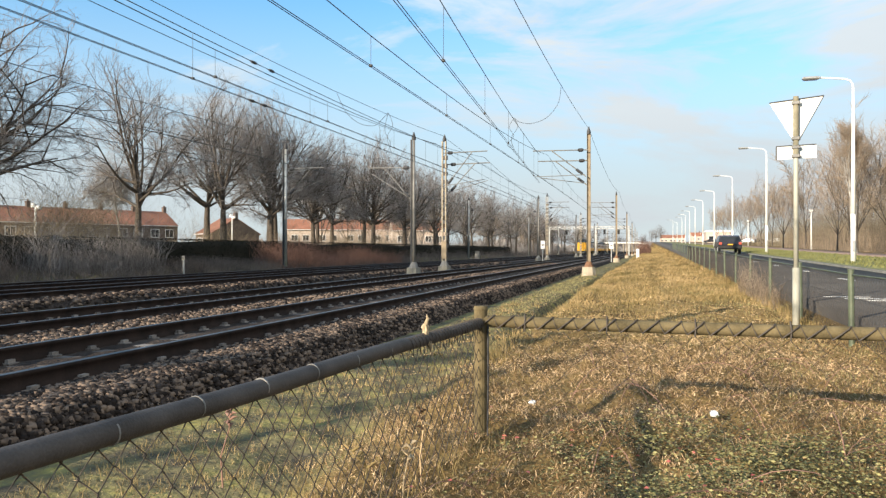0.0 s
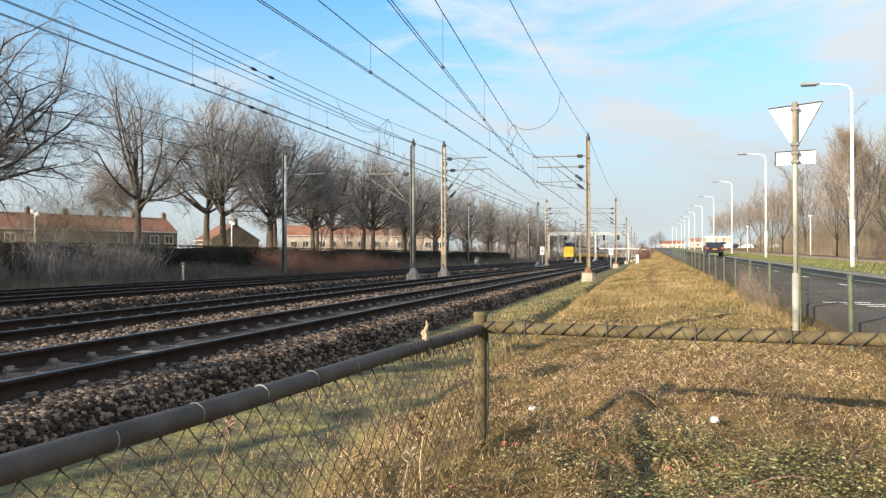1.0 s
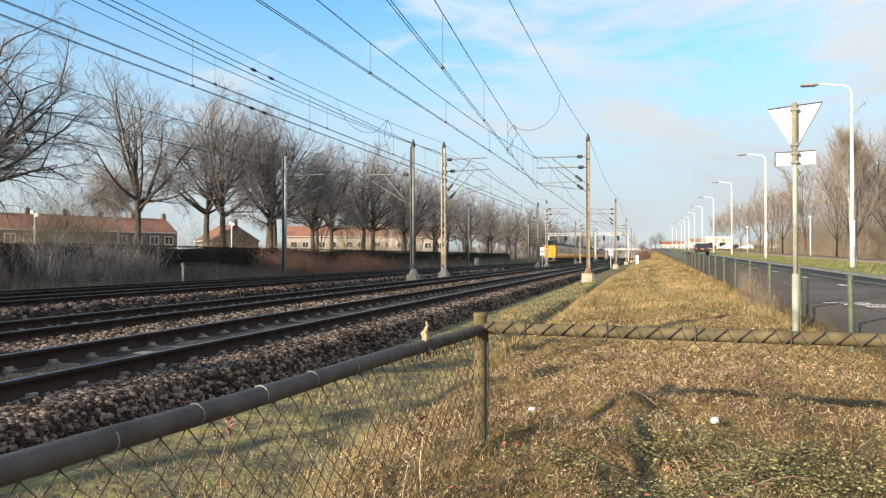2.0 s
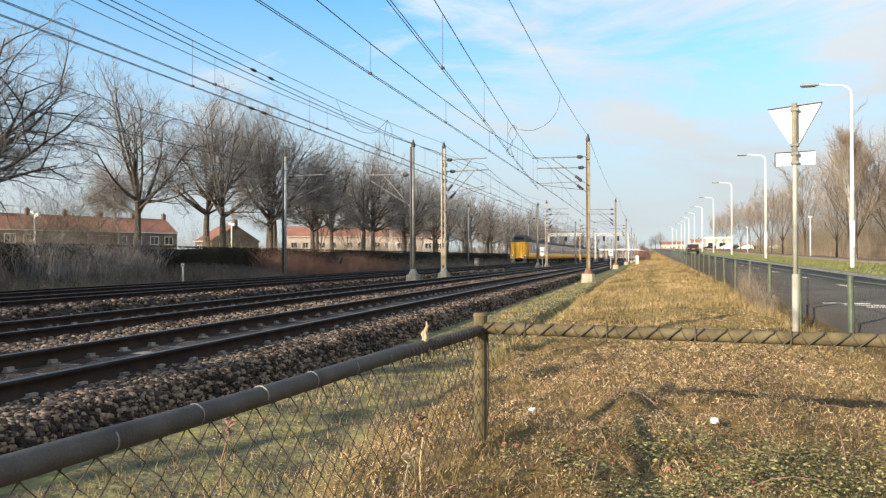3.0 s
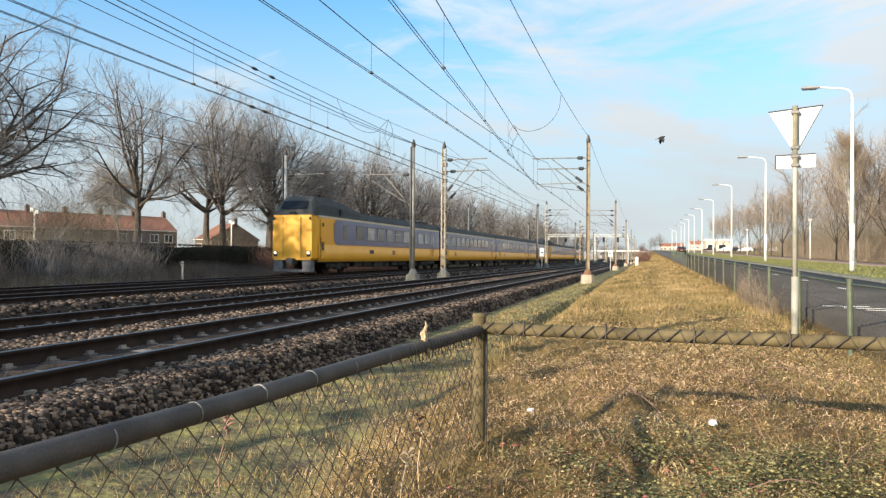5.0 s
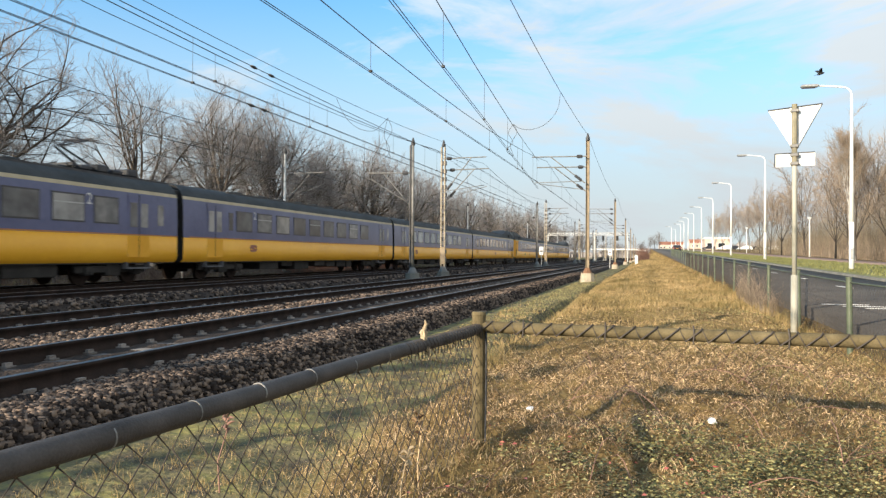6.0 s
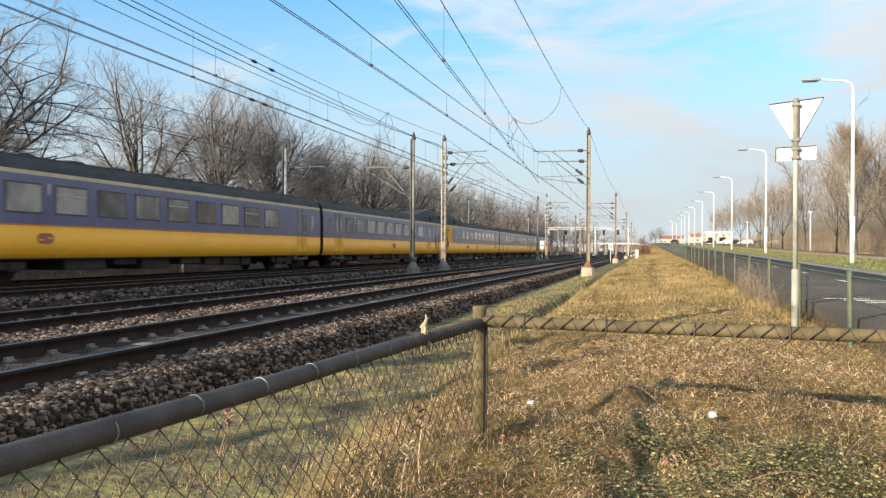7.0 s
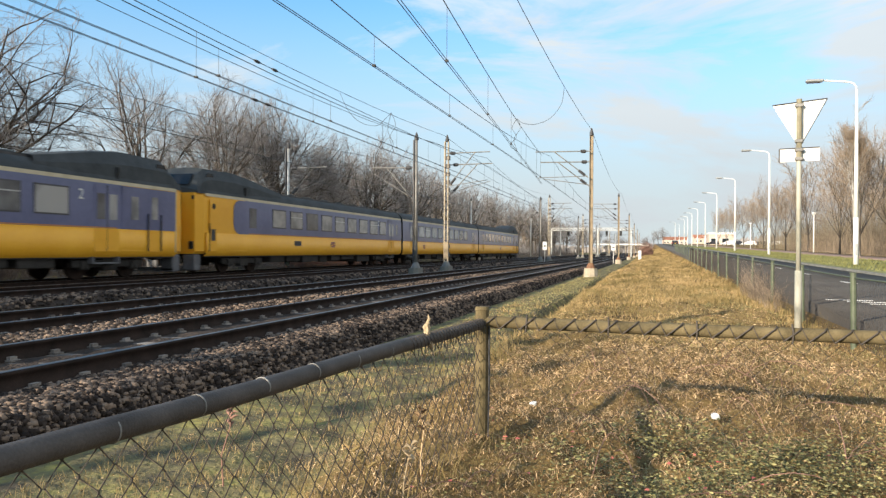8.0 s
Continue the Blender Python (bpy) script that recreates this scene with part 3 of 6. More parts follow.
    raw("tension_bar", v, f, DARK, o)


corner_fence()


def rag():
    bm = bmesh.new()
    bmesh.ops.create_icosphere(bm, subdivisions=3, radius=.035)
    for q in bm.verts:
        n = noise.noise(q.co * 45) * .02
        q.co = Vector((q.co.x * .55, q.co.y * .8, q.co.z * 1.35)) + q.co.normalized() * n
    o = thing("tied_rag", "frayed beige rag knotted round the fence pipe", "rag", at=CORNER + (LEFT_END - CORNER) * .262 + Vector((.012, 0, .958)))
    part("knot", bm, ROPE, o, smooth=True)
    for q, w in zip([[(0, 0, -.04), (.03, .0, -.09), (.026, .01, -.15)], [(.01, 0, -.03), (-.03, 0, -.07), (-.055, 0, -.06)], [(0, 0, .04), (.012, 0, .07), (.004, 0, .095)]], [(.014, .012, .005), (.012, .01, .004), (.012, .01, .003)]):
        raw("tail", *tubes([q], [w], 6), ROPE, o, True)


rag()


# ---- overhead line ----
MAST_Y = [-5.6, 45.7, 97.0, 148.3, 199.6, 250.9, 302.2]


def mast(kind, x, y, arms, label, tall=8.3, base=True):
    """kind: beam, tube or lattice. arms: (side, height, reach, brace drop, offset along the track)."""
    o = thing("line_mast", label, "catenary mast", "catenary masts", (x, y, 0))
    if base:
        bm = bmesh.new()
        bmesh.ops.create_cone(bm, cap_ends=True, segments=10, radius1=.46, radius2=.40, depth=.72, matrix=Matrix.Translation((0, 0, .07)))
        part("footing", bm, CONCRETE if kind == "beam" else KERB, o, "weathered concrete footing")
        part("base_plate", rods(((0, 0, .43), (0, 0, .75), .30, .15), sides=8), RUSTY if kind == "beam" else STEEL, o)
    top = tall
    if kind == "beam":
        part("column", boxes((-.11, -.095, -.1, .1, .4, top), (.095, .11, -.1, .1, .4, top), (-.095, .095, -.012, .012, .4, top)), TAN, o)
    elif kind == "tube":
        part("column", rods(((0, 0, .4), (0, 0, top), .105, .075), sides=14), STEEL if x > -20 else GALV, o, smooth=True)
        part("cable_duct", boxes((-.165, -.10, -.13, .03, .5, top)), DARK, o)
    else:
        part("column", boxes((-.17, -.10, -.11, .11, .4, top)), CONCRETE, o)
        part("column", boxes((.06, .12, -.11, .11, .4, top)), CONCRETE, o)
        first = part("batten", boxes((-.10, .20, -.09, .09, -.13, .13)), DARK, o)
        first.matrix_basis = pose(0, 0, 1.2)
        for k in range(1, int((top - 1.5) / .52)):
            again(first, pose(0, 0, 1.2 + .52 * k))
        part("warning_band", boxes((-.18, .14, -.125, .125, .9, 2.0)), TAN, o, "rust-brown painted band")
    part("cap", rods(((0, 0, top), (0, 0, top + .16), .12, .13), ((0, 0, top + .16), (0, 0, top + .45), .12, .03), sides=10), DARK, o, "black pointed cap")
    for side, h, reach, drop, along in arms:
        arm = part("arm", rods(((0, along, h), (side * reach, along, h + .04), .035)), STEEL, o)
        part("insulator", rods(((side * .30, along, h), (side * .62, along, h + .01), .09), ((side * .36, along, h), (side * .56, along, h), .11)), DARK, arm)
        if drop:
            low = (side * .15, along, h - drop)
            br = part("brace", rods(((side * reach * .66, along, h + .02), low, .032)), STEEL, o)
            a, b = Vector((side * reach * .66, along, h)), Vector(low)
            part("insulator", rods((b.lerp(a, .1), b.lerp(a, .28), .085)), DARK, br)
            part("steady_arm", rods(((side * .2, along, h - drop + .1), (side * reach * .95, along, 5.95), .022)), STEEL, o)
    return o


for k, y in enumerate(MAST_Y):
    dy = (y - 45.7)
    if k:
        mast("beam", -3.4 if k < 2 else -3.75, y, ((-1, 7.5, 3.35, 1.6, -.35), (-1, 6.95, 3.15, 1.5, .45)), "tan steel line mast on a pale concrete footing", 8.5)
        mast("tube", -22.6, y - 2.1, ((1, 6.7, 2.75, 1.8, 0),), "slim grey line mast beside the brushwood", 8.0, base=k > 3)
    mast("tube", -13.05, y - 4.7, ((-1, 6.25, 2.75, 1.9, 0),), "slim grey tubular line mast between the tracks", 7.85)
    mast("lattice", -12.65, y + .6, ((1, 7.7, 2.9, 2.2, -.3), (1, 7.05, 2.9, 1.9, .5)), "pale lattice line mast between the tracks", 8.5)


def catenary(x, label, z=5.62, high=7.3, sag=.85, y0=-56.9, y1=420.0, shift=0.0, twin=True, x2=None, rods_at=()):
    """Contact wire, messenger wire and droppers over one track."""
    o = thing("overhead_line", label, "overhead wire", "overhead wires")

    def at(y):
        if x2 is None:
            return x + .12 * math.cos(math.pi * (y - 45.7) / 51.3)
        return x + (x2 - x) * (y - y0) / (y1 - y0)

    def hang(y):
        u = ((y - 45.7 - shift) / 51.3) % 1.0
        return high - sag * 4 * u * (1 - u)
    ys = np.arange(y0, y1 + .1, 51.3 / 12)
    ct = [[(at(y) + d, y, z) for y in ys] for d in ((-.03, .03) if twin else (0,))]
    v, f = tubes(ct, [.0085] * len(ct), 5)
    raw("contact_wire", v, f, CABLE, o)
    v, f = tubes([[(at(y), y, hang(y)) for y in ys]], [.0115], 5)
    raw("messenger_wire", v, f, CABLE, o)
    for y in np.arange(y0 + 2.1, min(y1, 150), 51.3 / 8):
        v, f = tubes([[(at(y), y, z), (at(y), y, hang(y))]], [.0055], 4)
        d = raw("dropper", v, f, CABLE, o)
        part("clip", boxes((at(y) - .035, at(y) + .035, y - .035, y + .035, z - .015, z + .035)), DARK, d)
    for y, h in rods_at:
        zz = z if h == "low" else hang(y)
        part("insulator", rods(((at(y), y - .16, zz), (at(y), y + .16, zz), .028), ((at(y), y - .08, zz), (at(y), y + .08, zz), .045)), DARK, o, "dark insulator in the wire")


catenary(-6.0, "black contact and messenger wires over the track by the verge", sag=1.02)
catenary(-2.84, "slanting wires running out to an anchor mast", high=7.35, sag=.53, y0=-5.6, y1=45.7, x2=-6.41)
catenary(-10.0, "black contact and messenger wires over the second track", sag=1.05)
catenary(-10.62, "second pair of wires over the second track", high=7.2, sag=.5, shift=3, rods_at=((18.5, "low"), (19.2, "low"), (18.6, "high"), (19.6, "high")))
catenary(-16.3, "thin wires over the third track", z=5.5, sag=.9)
catenary(-19.75, "thin wires over the train's track", z=5.6, sag=.9)


def feeder(x, z, sag, label):
    ys = np.arange(-56.9, 420, 51.3 / 12)
    v, f = tubes([[(x, y, z - sag * 4 * (((y - 45.7) / 51.3) % 1) * (1 - ((y - 45.7) / 51.3) % 1)) for y in ys]], [.011], 5)
    tagged(raw("feeder_wire", v, f, CABLE), label, "overhead wire", "overhead wires")


feeder(-3.4, 8.85, .75, "single bare feeder wire along the mast tops")
feeder(-12.65, 8.8, .75, "single bare feeder wire along the pale masts")
feeder(-13.05, 8.28, .8, "thin bare wire along the slim masts")


def jumper(points, label):
    """A slack wire through a few points."""
    p = [Vector(q) for q in points]
    out = []
    for i in range(len(p) - 1):
        a, b, c, d = p[max(i - 1, 0)], p[i], p[i + 1], p[min(i + 2, len(p) - 1)]
        for k in range(8):
            t = k / 8
            out.append(.5 * ((2 * b) + (c - a) * t + (2 * a - 5 * b + 4 * c - d) * t * t + (3 * b - a - 3 * c + d) * t ** 3))
    out.append(p[-1])
    v, f = tubes([out], [.010], 5)
    tagged(raw("jumper_wire", v, f, CABLE), label, "overhead wire", "jumper wires")


jumper([(-3.42, 30.8, 8.2), (-3.55, 30.9, 7.55), (-4.0, 30.9, 7.0), (-4.6, 30.8, 6.75), (-5.1, 30.7, 6.8), (-5.35, 30.6, 6.98)], "slack jumper wire looping between overhead lines")
jumper([(-5.35, 30.6, 6.98), (-5.55, 30.6, 6.6), (-5.35, 30.5, 6.2), (-5.6, 30.4, 5.85), (-5.35, 30.6, 5.62)], "curled jumper wire down to the contact wire")
jumper([(-5.35, 30.6, 6.98), (-5.2, 30.6, 6.6), (-5.45, 30.5, 6.1), (-5.3, 30.4, 5.62)], "curled jumper wire down to the contact wire")
jumper([(-12.65, 29.0, 8.1), (-12.3, 29.2, 7.3), (-11.8, 29.4, 6.85), (-11.2, 29.6, 6.75), (-10.85, 29.8, 7.1), (-10.7, 30, 7.35)], "slack jumper wire looping between overhead lines")
jumper([(-10.7, 30, 7.35), (-10.5, 30, 6.8), (-10.75, 30, 6.3), (-10.55, 30, 5.62)], "curled jumper wire down to the contact wire")
jumper([(-10.7, 30, 7.35), (-10.85, 30, 6.6), (-10.6, 30, 6.0), (-10.8, 30, 5.62)], "curled jumper wire down to the contact wire")



# ---- trees ----
def grow(seed, tall, fork, wide, rise=0.55, limbs=6, twigs=1.0, trunk=.26, lean=0.0, low=(.03, .3), curly=1.0, spread=(.45, 1.0), hang=.12, fine=.0095, reach=1.0, rising=.15, crown=0.0, forks=7):
    """Paths and radii of a bare tree: (thick ones, thin ones)."""
    r = random.Random(seed)
    thick, thin = [], []

    def wander(p, d, ln, rad, steps, curl, up):
        pts, rr = [p.copy()], [rad]
        d = d.normalized()
        for k in range(steps):
            d = (d + Vector((r.gauss(0, curl * curly), r.gauss(0, curl * curly), r.gauss(0, curl * curly) + up))).normalized()
            pts.append(pts[-1] + d * ln / steps)
            rr.append(rad * (1 - .86 * (k + 1) / steps))
        return pts, rr, d

    def along(pts, t):
        x = t * (len(pts) - 1)
        i = min(int(x), len(pts) - 2)
        return pts[i].lerp(pts[i + 1], x - i), (pts[i + 1] - pts[i]).normalized()

    def side(d, ang):
        a = d.orthogonal().normalized()
        a.rotate(Matrix.Rotation(r.uniform(0, 6.283), 3, d))
        return (d * math.cos(ang) + a * math.sin(ang)).normalized()

    def split(pts, rad, ln, level):
        if level == 3:
            n = max(3, int(r.randint(7, 10) * twigs))
        else:
            n = (0, forks, forks)[level]
        for k in range(n):
            t = .22 + .78 * (k + r.random()) / n
            p, d = along(pts, min(t, .999))
            nd = side(d, r.uniform(*spread))
            l2 = ln * r.uniform(.38, .62) * (1.15 - .45 * t)
            if level == 3:
                q, rr, _ = wander(p, nd, max(l2, .55) * (2.2 if hang < 0 else 1), .014, 1 if hang > 0 else 4, .25, hang)
                thin.append((q, [fine] + [fine * .8] * (len(q) - 2) + [fine * .4]))
            else:
                q, rr, _ = wander(p, nd, l2, rad * .42, 4, .13, .05)
                (thick if level == 1 else thin).append((q, [max(a * .85, fine * 1.3) for a in rr]))
                split(q, rad * .42, l2, level + 1)

    base, rr, _ = wander(Vector((0, 0, -.1)), Vector((lean, 0, 1)), fork + .1, trunk, 5, .02, .05)
    rr = [trunk * (1.25 - .5 * k / 5) for k in range(6)]
    thick.append((base, rr))
    lead, rr, _ = wander(base[-1], Vector((r.gauss(0, .1), r.gauss(0, .1), 1)), (tall - fork) * (.7 if crown else .95), trunk * .62, 6, .07, .1)
    thick.append((lead, rr))
    split(lead, trunk * .4, (tall - fork) * .7, 1)
    for k in range(limbs):
        a = 6.283 * (k + r.uniform(-.25, .25)) / limbs
        p, _ = along(base, .999) if k % 2 and low[1] < .5 else along(lead, r.uniform(*low))
        d = Vector((math.cos(a) * wide, math.sin(a) * wide, r.uniform(rise, rise + .7)))
        ln = (tall - p.z) * r.uniform(.72, .95) * (1 if low[1] < .5 else .75) * reach
        if crown:
            # as far as an egg-shaped crown of that half width
            e = math.radians(r.choice((8, 25, 38, 50, 60, 70, 80)) + r.uniform(-7, 7))
            d = Vector((math.cos(a) * math.cos(e), math.sin(a) * math.cos(e), math.sin(e)))
            b = (tall - fork) * .56
            drop = tall - b - p.z
            qa, qb, qc = (math.cos(e) / crown) ** 2 + (math.sin(e) / b) ** 2, -math.sin(e) * drop / b ** 2, (drop / b) ** 2 - 1
            ln = max(1.5, (-qb + math.sqrt(max(qb * qb - qa * qc, 0))) / qa) * r.uniform(.86, 1.0)
        q, rr, _ = wander(p, d, ln, trunk * (r.uniform(.36, .52) if crown else r.uniform(.3, .44)), 6, .09, rising)
        thick.append((q, rr))
        split(q, trunk * .36, ln, 1)
    return thick, thin


def bare_tree(seed, bark, twig, label, name="bare_tree", **kw):
    thick, thin = grow(seed, **kw)
    o = thing(name, label, "tree", "bare trees")
    raw("trunk", *tubes([p for p, _ in thick], [q for _, q in thick], 6), bark, o, True)
    raw("crown", *tubes([p for p, _ in thin], [q for _, q in thin], 3), twig, o)
    return o


def make_trees():
    r = random.Random(11)
    big = [bare_tree(20 + k, BARK, TWIG, "tall bare deciduous tree with a broad twiggy crown", tall=12.0 + .4 * k, fork=3.7 + .3 * (k % 3), wide=1.0, limbs=15, twigs=.8, curly=1.0, spread=(.4, 1.0), fine=.0066, hang=.25, rising=.05, crown=4.5 + .3 * k) for k in range(3)]
    # the row beyond the hedge
    ys = [40.6, 50.7, 52.8, 57.4, 58.6, 64.4, 66.2, 72.4, 73.6, 80, 83, 89, 93, 99, 104, 110, 115, 121, 128, 134, 141, 148, 156, 164, 173, 182, 192, 203, 215, 228, 242, 258, 275, 295]
    ys += [28.5, 24.3, 17, 8, -2, -12, -23, -34]
    distant = [bare_tree(40 + k, BARK, TWIG, "tall bare deciduous tree far along the row", tall=12.2 + .5 * k, fork=3.8, wide=1.0, limbs=10, twigs=.4, curly=1.0, spread=(.4, 1.0), fine=.012, hang=.25, rising=.05, crown=4.6, forks=6) for k in range(2)]
    spare, spare_far = list(big), list(distant)
    for n, y in enumerate(ys):
        x = -31.5 + r.uniform(-.6, .6) - (2.5 if n % 3 == 2 else 0)
        m = pose(x, y, .5, 0, 0, r.uniform(0, 360)) @ Matrix.Scale(r.uniform(.9, 1.1), 4)
        if n == 0:
            m = pose(-31.5, 40.6, .5, 0, 0, 40)
        if y == 28.5:
            o = bare_tree(31, BARK, TWIG, "tall bare deciduous tree with low wide-reaching limbs", tall=12.2, fork=3.9, wide=1.5, limbs=24, twigs=1.0, trunk=.36, curly=1.0, spread=(.45, 1.1), fine=.0075, rising=.03, crown=5.7)
            o.matrix_basis = pose(-31.5, 27.4, .5, 0, 0, 130)
            continue
        if y > 100 or y < 20:
            if spare_far:
                spare_far.pop(0).matrix_basis = m
                continue
            o = copy_thing(distant[n % 2], m)
            o.scale = m.to_scale()
        elif spare:
            spare.pop(0).matrix_basis = m
        else:
            o = copy_thing(big[n % 3], m)
            o.scale = m.to_scale()
    # the farther trees that close the view along the line
    for n in range(16):
        m = pose(-36 + r.uniform(-8, 5), 250 + 16 * n, .3, 0, 0, r.uniform(0, 360))
        o = copy_thing(distant[n % 2], m)
        s = r.uniform(.9, 1.25)
        o.scale = (s, s, s)
    for n in range(14):
        x, y = -32 + 3.1 * n + r.uniform(-2, 2), 470 + r.uniform(-30, 90)
        o = copy_thing(distant[n % 2], pose(x, y, float(ground_z(x, y)), 0, 0, r.uniform(0, 360)))
        s = r.uniform(.55, .95)
        o.scale = (s, s, s)
        o["label"] = "distant bare tree at the end of the line"
    # slender trees beyond the road
    slim = [bare_tree(60 + k, BARK, TWIGRED, "slender bare tree with upright golden brown twigs", tall=8.6 + .9 * k, fork=1.7, wide=.7, rise=.75, limbs=8, trunk=.10, twigs=.45, forks=6, low=(.0, .42), curly=.9, spread=(.35, .85), fine=.0095, reach=.95) for k in range(3)]
    # birches: two by the path, one with hanging twigs behind the hedge
    for k, (x, y) in enumerate(((14.6, 60.5), (15.0, 61.0))):
        o = bare_tree(80 + k, BIRCH, TWIGRED, "slender white-barked birch beside the path", tall=10.2 - 1.5 * k, fork=3.0, wide=.3, rise=1.0, limbs=9, trunk=.075, twigs=.5, low=(.1, .85), curly=.6, spread=(.3, .7), lean=-.12 * k, fine=.007)
        o.matrix_basis = pose(x, y, float(road_z(y)) + .03, 0, 0, 0)
    for k, (x, y, s) in enumerate(((-34.5, 42.7, .85),)):
        o = bare_tree(90 + k, BIRCH, TWIG, "birch with fine hanging twigs behind the hedge", tall=8.6 * s, fork=2.4, wide=.6, rise=.8, limbs=9, trunk=.09, twigs=.45, low=(.1, .8), curly=.9, spread=(.5, 1.0), hang=-.45, fine=.007)
        o.matrix_basis = pose(x, y, .4, 0, 0, 50 * k)
    spots = [(15.5, 63), (18.6, 66), (19.5, 56), (22, 60), (24, 52), (21, 47), (17.5, 78), (20, 84), (18, 95), (17, 104), (20, 110), (19, 126), (19.3, 140), (19.8, 157), (20.2, 176), (20.6, 198), (21.2, 224), (21.8, 256), (26, 75), (28, 90), (27, 62), (30, 52), (19, 50), (22, 54), (25, 46), (28, 44), (24, 66), (21, 70), (23, 80), (31, 60), (33, 48)] + [(33 + (k * 7) % 26, 62 + 3.6 * k) for k in range(30)]
    spare = list(slim)
    for n, (x, y) in enumerate(spots):
        s = r.uniform(.85, 1.15)
        m = pose(x, y, float(road_z(y)) + .05, 0, 0, r.uniform(0, 360))
        o = spare.pop(0) if spare else copy_thing(slim[n % 3], m)
        o.matrix_basis = m
        o.scale = (s, s, s)
    # the wood that closes the view behind the row
    for n in range(34):
        y = 92 + 7 * n
        o = copy_thing(slim[n % 3], pose(-37 - r.uniform(0, 9), y, .3, 0, 0, r.uniform(0, 360)))
        s = r.uniform(.95, 1.3)
        o.scale = (s, s, s)
        o["label"] = "slender bare tree in the wood beyond the row"


make_trees()


# ---- brushwood and hedges ----
def stems(name, n, area, tall, material, label, category, seed, kink=.25, rad=.012, curl=.3):
    """Thin bent stems over a strip of ground, as one mesh."""
    rng = np.random.default_rng(seed)
    (xa, xb), (ya, yb) = area
    u = rng.random(n)
    y = ya + (yb - ya) * u
    x = rng.uniform(xa, xb, n)
    h = tall[0] + (tall[1] - tall[0]) * rng.random(n) ** 1.5
    h = h * (.55 + .45 * (np.sin(x * .9 + y * .31) * np.sin(y * .17 + 2) + 1))
    a = rng.uniform(0, 6.283, n)
    k = rng.uniform(.2, 1, n) * kink * h
    z = ground_z(x, y) - .05
    t = np.linspace(0, 1, 4)[None]
    px = x[:, None] + np.cos(a)[:, None] * k[:, None] * (t ** 2) + rng.normal(0, curl * .12, (n, 4)) * t * h[:, None]
    py = y[:, None] + np.sin(a)[:, None] * k[:, None] * (t ** 2) + rng.normal(0, curl * .12, (n, 4)) * t * h[:, None]
    pz = z[:, None] + h[:, None] * t
    r = rad * (1 - .6 * t) * np.ones((n, 1))
    ang = np.arange(3) * 2 * np.pi / 3
    ring = np.stack([px[:, :, None] + r[:, :, None] * np.cos(ang), py[:, :, None] + r[:, :, None] * np.sin(ang), np.repeat(pz[:, :, None], 3, 2)], -1)
    i, j = np.meshgrid(np.arange(3), np.arange(3), indexing="ij")
    q = np.stack([i * 3 + j, i * 3 + (j + 1) % 3, (i + 1) * 3 + (j + 1) % 3, (i + 1) * 3 + j], -1).reshape(-1, 4)
    f = q[None] + (np.arange(n) * 12)[:, None, None]
    return tagged(raw(name, ring.reshape(-1, 3), f.reshape(-1, 4), material), label, category, kind="stuff")


stems("brushwood", 30000, ((-26.9, -23.2), (-5, 75)), (.08, .6), BRUSH, "tangled leafless dark brown brushwood along the tracks", "brushwood", 1, 1.3, .010, 2.4)
stems("brushwood", 8000, ((-27.2, -23.2), (75, 260)), (.2, 1.1), BRUSH, "tangled leafless dark brown brushwood along the tracks", "brushwood", 2, 1.2, .016, 2.2)
stems("brushwood", 1300, ((-26.8, -24.6), (26, 34)), (1.0, 3.5), TWIG, "taller grey thicket before the hedge", "brushwood", 19, .8, .008, 2.2)
stems("bramble", 5000, ((-26.5, -23.4), (46, 70)), (.5, 1.7), BRAMBLE, "reddish dry bramble bank beside the hedge", "bramble", 3, 1.4, .010, 2.5)
stems("brushwood", 5000, ((-26.9, -24.2), (8, 24)), (.5, 1.9), BRUSH, "taller leafless thicket before the hedge", "brushwood", 9, 1.0, .009, 2.2)
stems("scrub", 2200, ((-32, -28.8), (30.5, 38)), (1.2, 3.9), OLIVE, "olive leafless garden shrubs behind the hedge", "scrub", 4, .7, .008, 2.2)
stems("scrub", 2500, ((-34, -29.5), (46, 90)), (1.6, 3.4), OLIVE, "olive leafless garden shrubs behind the hedge", "scrub", 14, .7, .008, 2.2)


stems("bramble", 900, ((-1.3, .5), (116, 124)), (.8, 2.2), BRAMBLE, "reddish bare shrub on the bank far along the line", "bramble", 21, .5, .012, 1.4)


def hedge():
    rng = np.random.default_rng(8)
    o = thing("hedge", "long dark clipped hedge with dense small leaves", "hedge", kind="stuff")
    xs = [(-28.3, .3), (-28.35, 1.5), (-28.1, 1.98), (-27.3, 2.02), (-27.0, 1.6), (-26.95, .3)]
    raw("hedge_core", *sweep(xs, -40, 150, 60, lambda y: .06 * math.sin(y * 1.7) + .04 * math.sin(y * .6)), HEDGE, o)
    n = 36000
    y = rng.uniform(0, 150, n)
    t = rng.random(n)
    top = t < .3
    x = np.where(top, rng.uniform(-28.2, -27.0, n), -26.95 + rng.normal(0, .05, n))
    z = np.where(top, 2.02 + rng.normal(0, .03, n), rng.uniform(.5, 2.0, n)) + .05
    s = rng.uniform(.03, .075, n)
    card = [(-.5, 0, 0), (.5, -.2, .1), (.4, .2, 1), (-.4, .1, .9)]
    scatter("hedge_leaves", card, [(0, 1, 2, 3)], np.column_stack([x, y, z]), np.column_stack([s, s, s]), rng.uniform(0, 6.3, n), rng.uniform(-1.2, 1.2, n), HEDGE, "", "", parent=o)


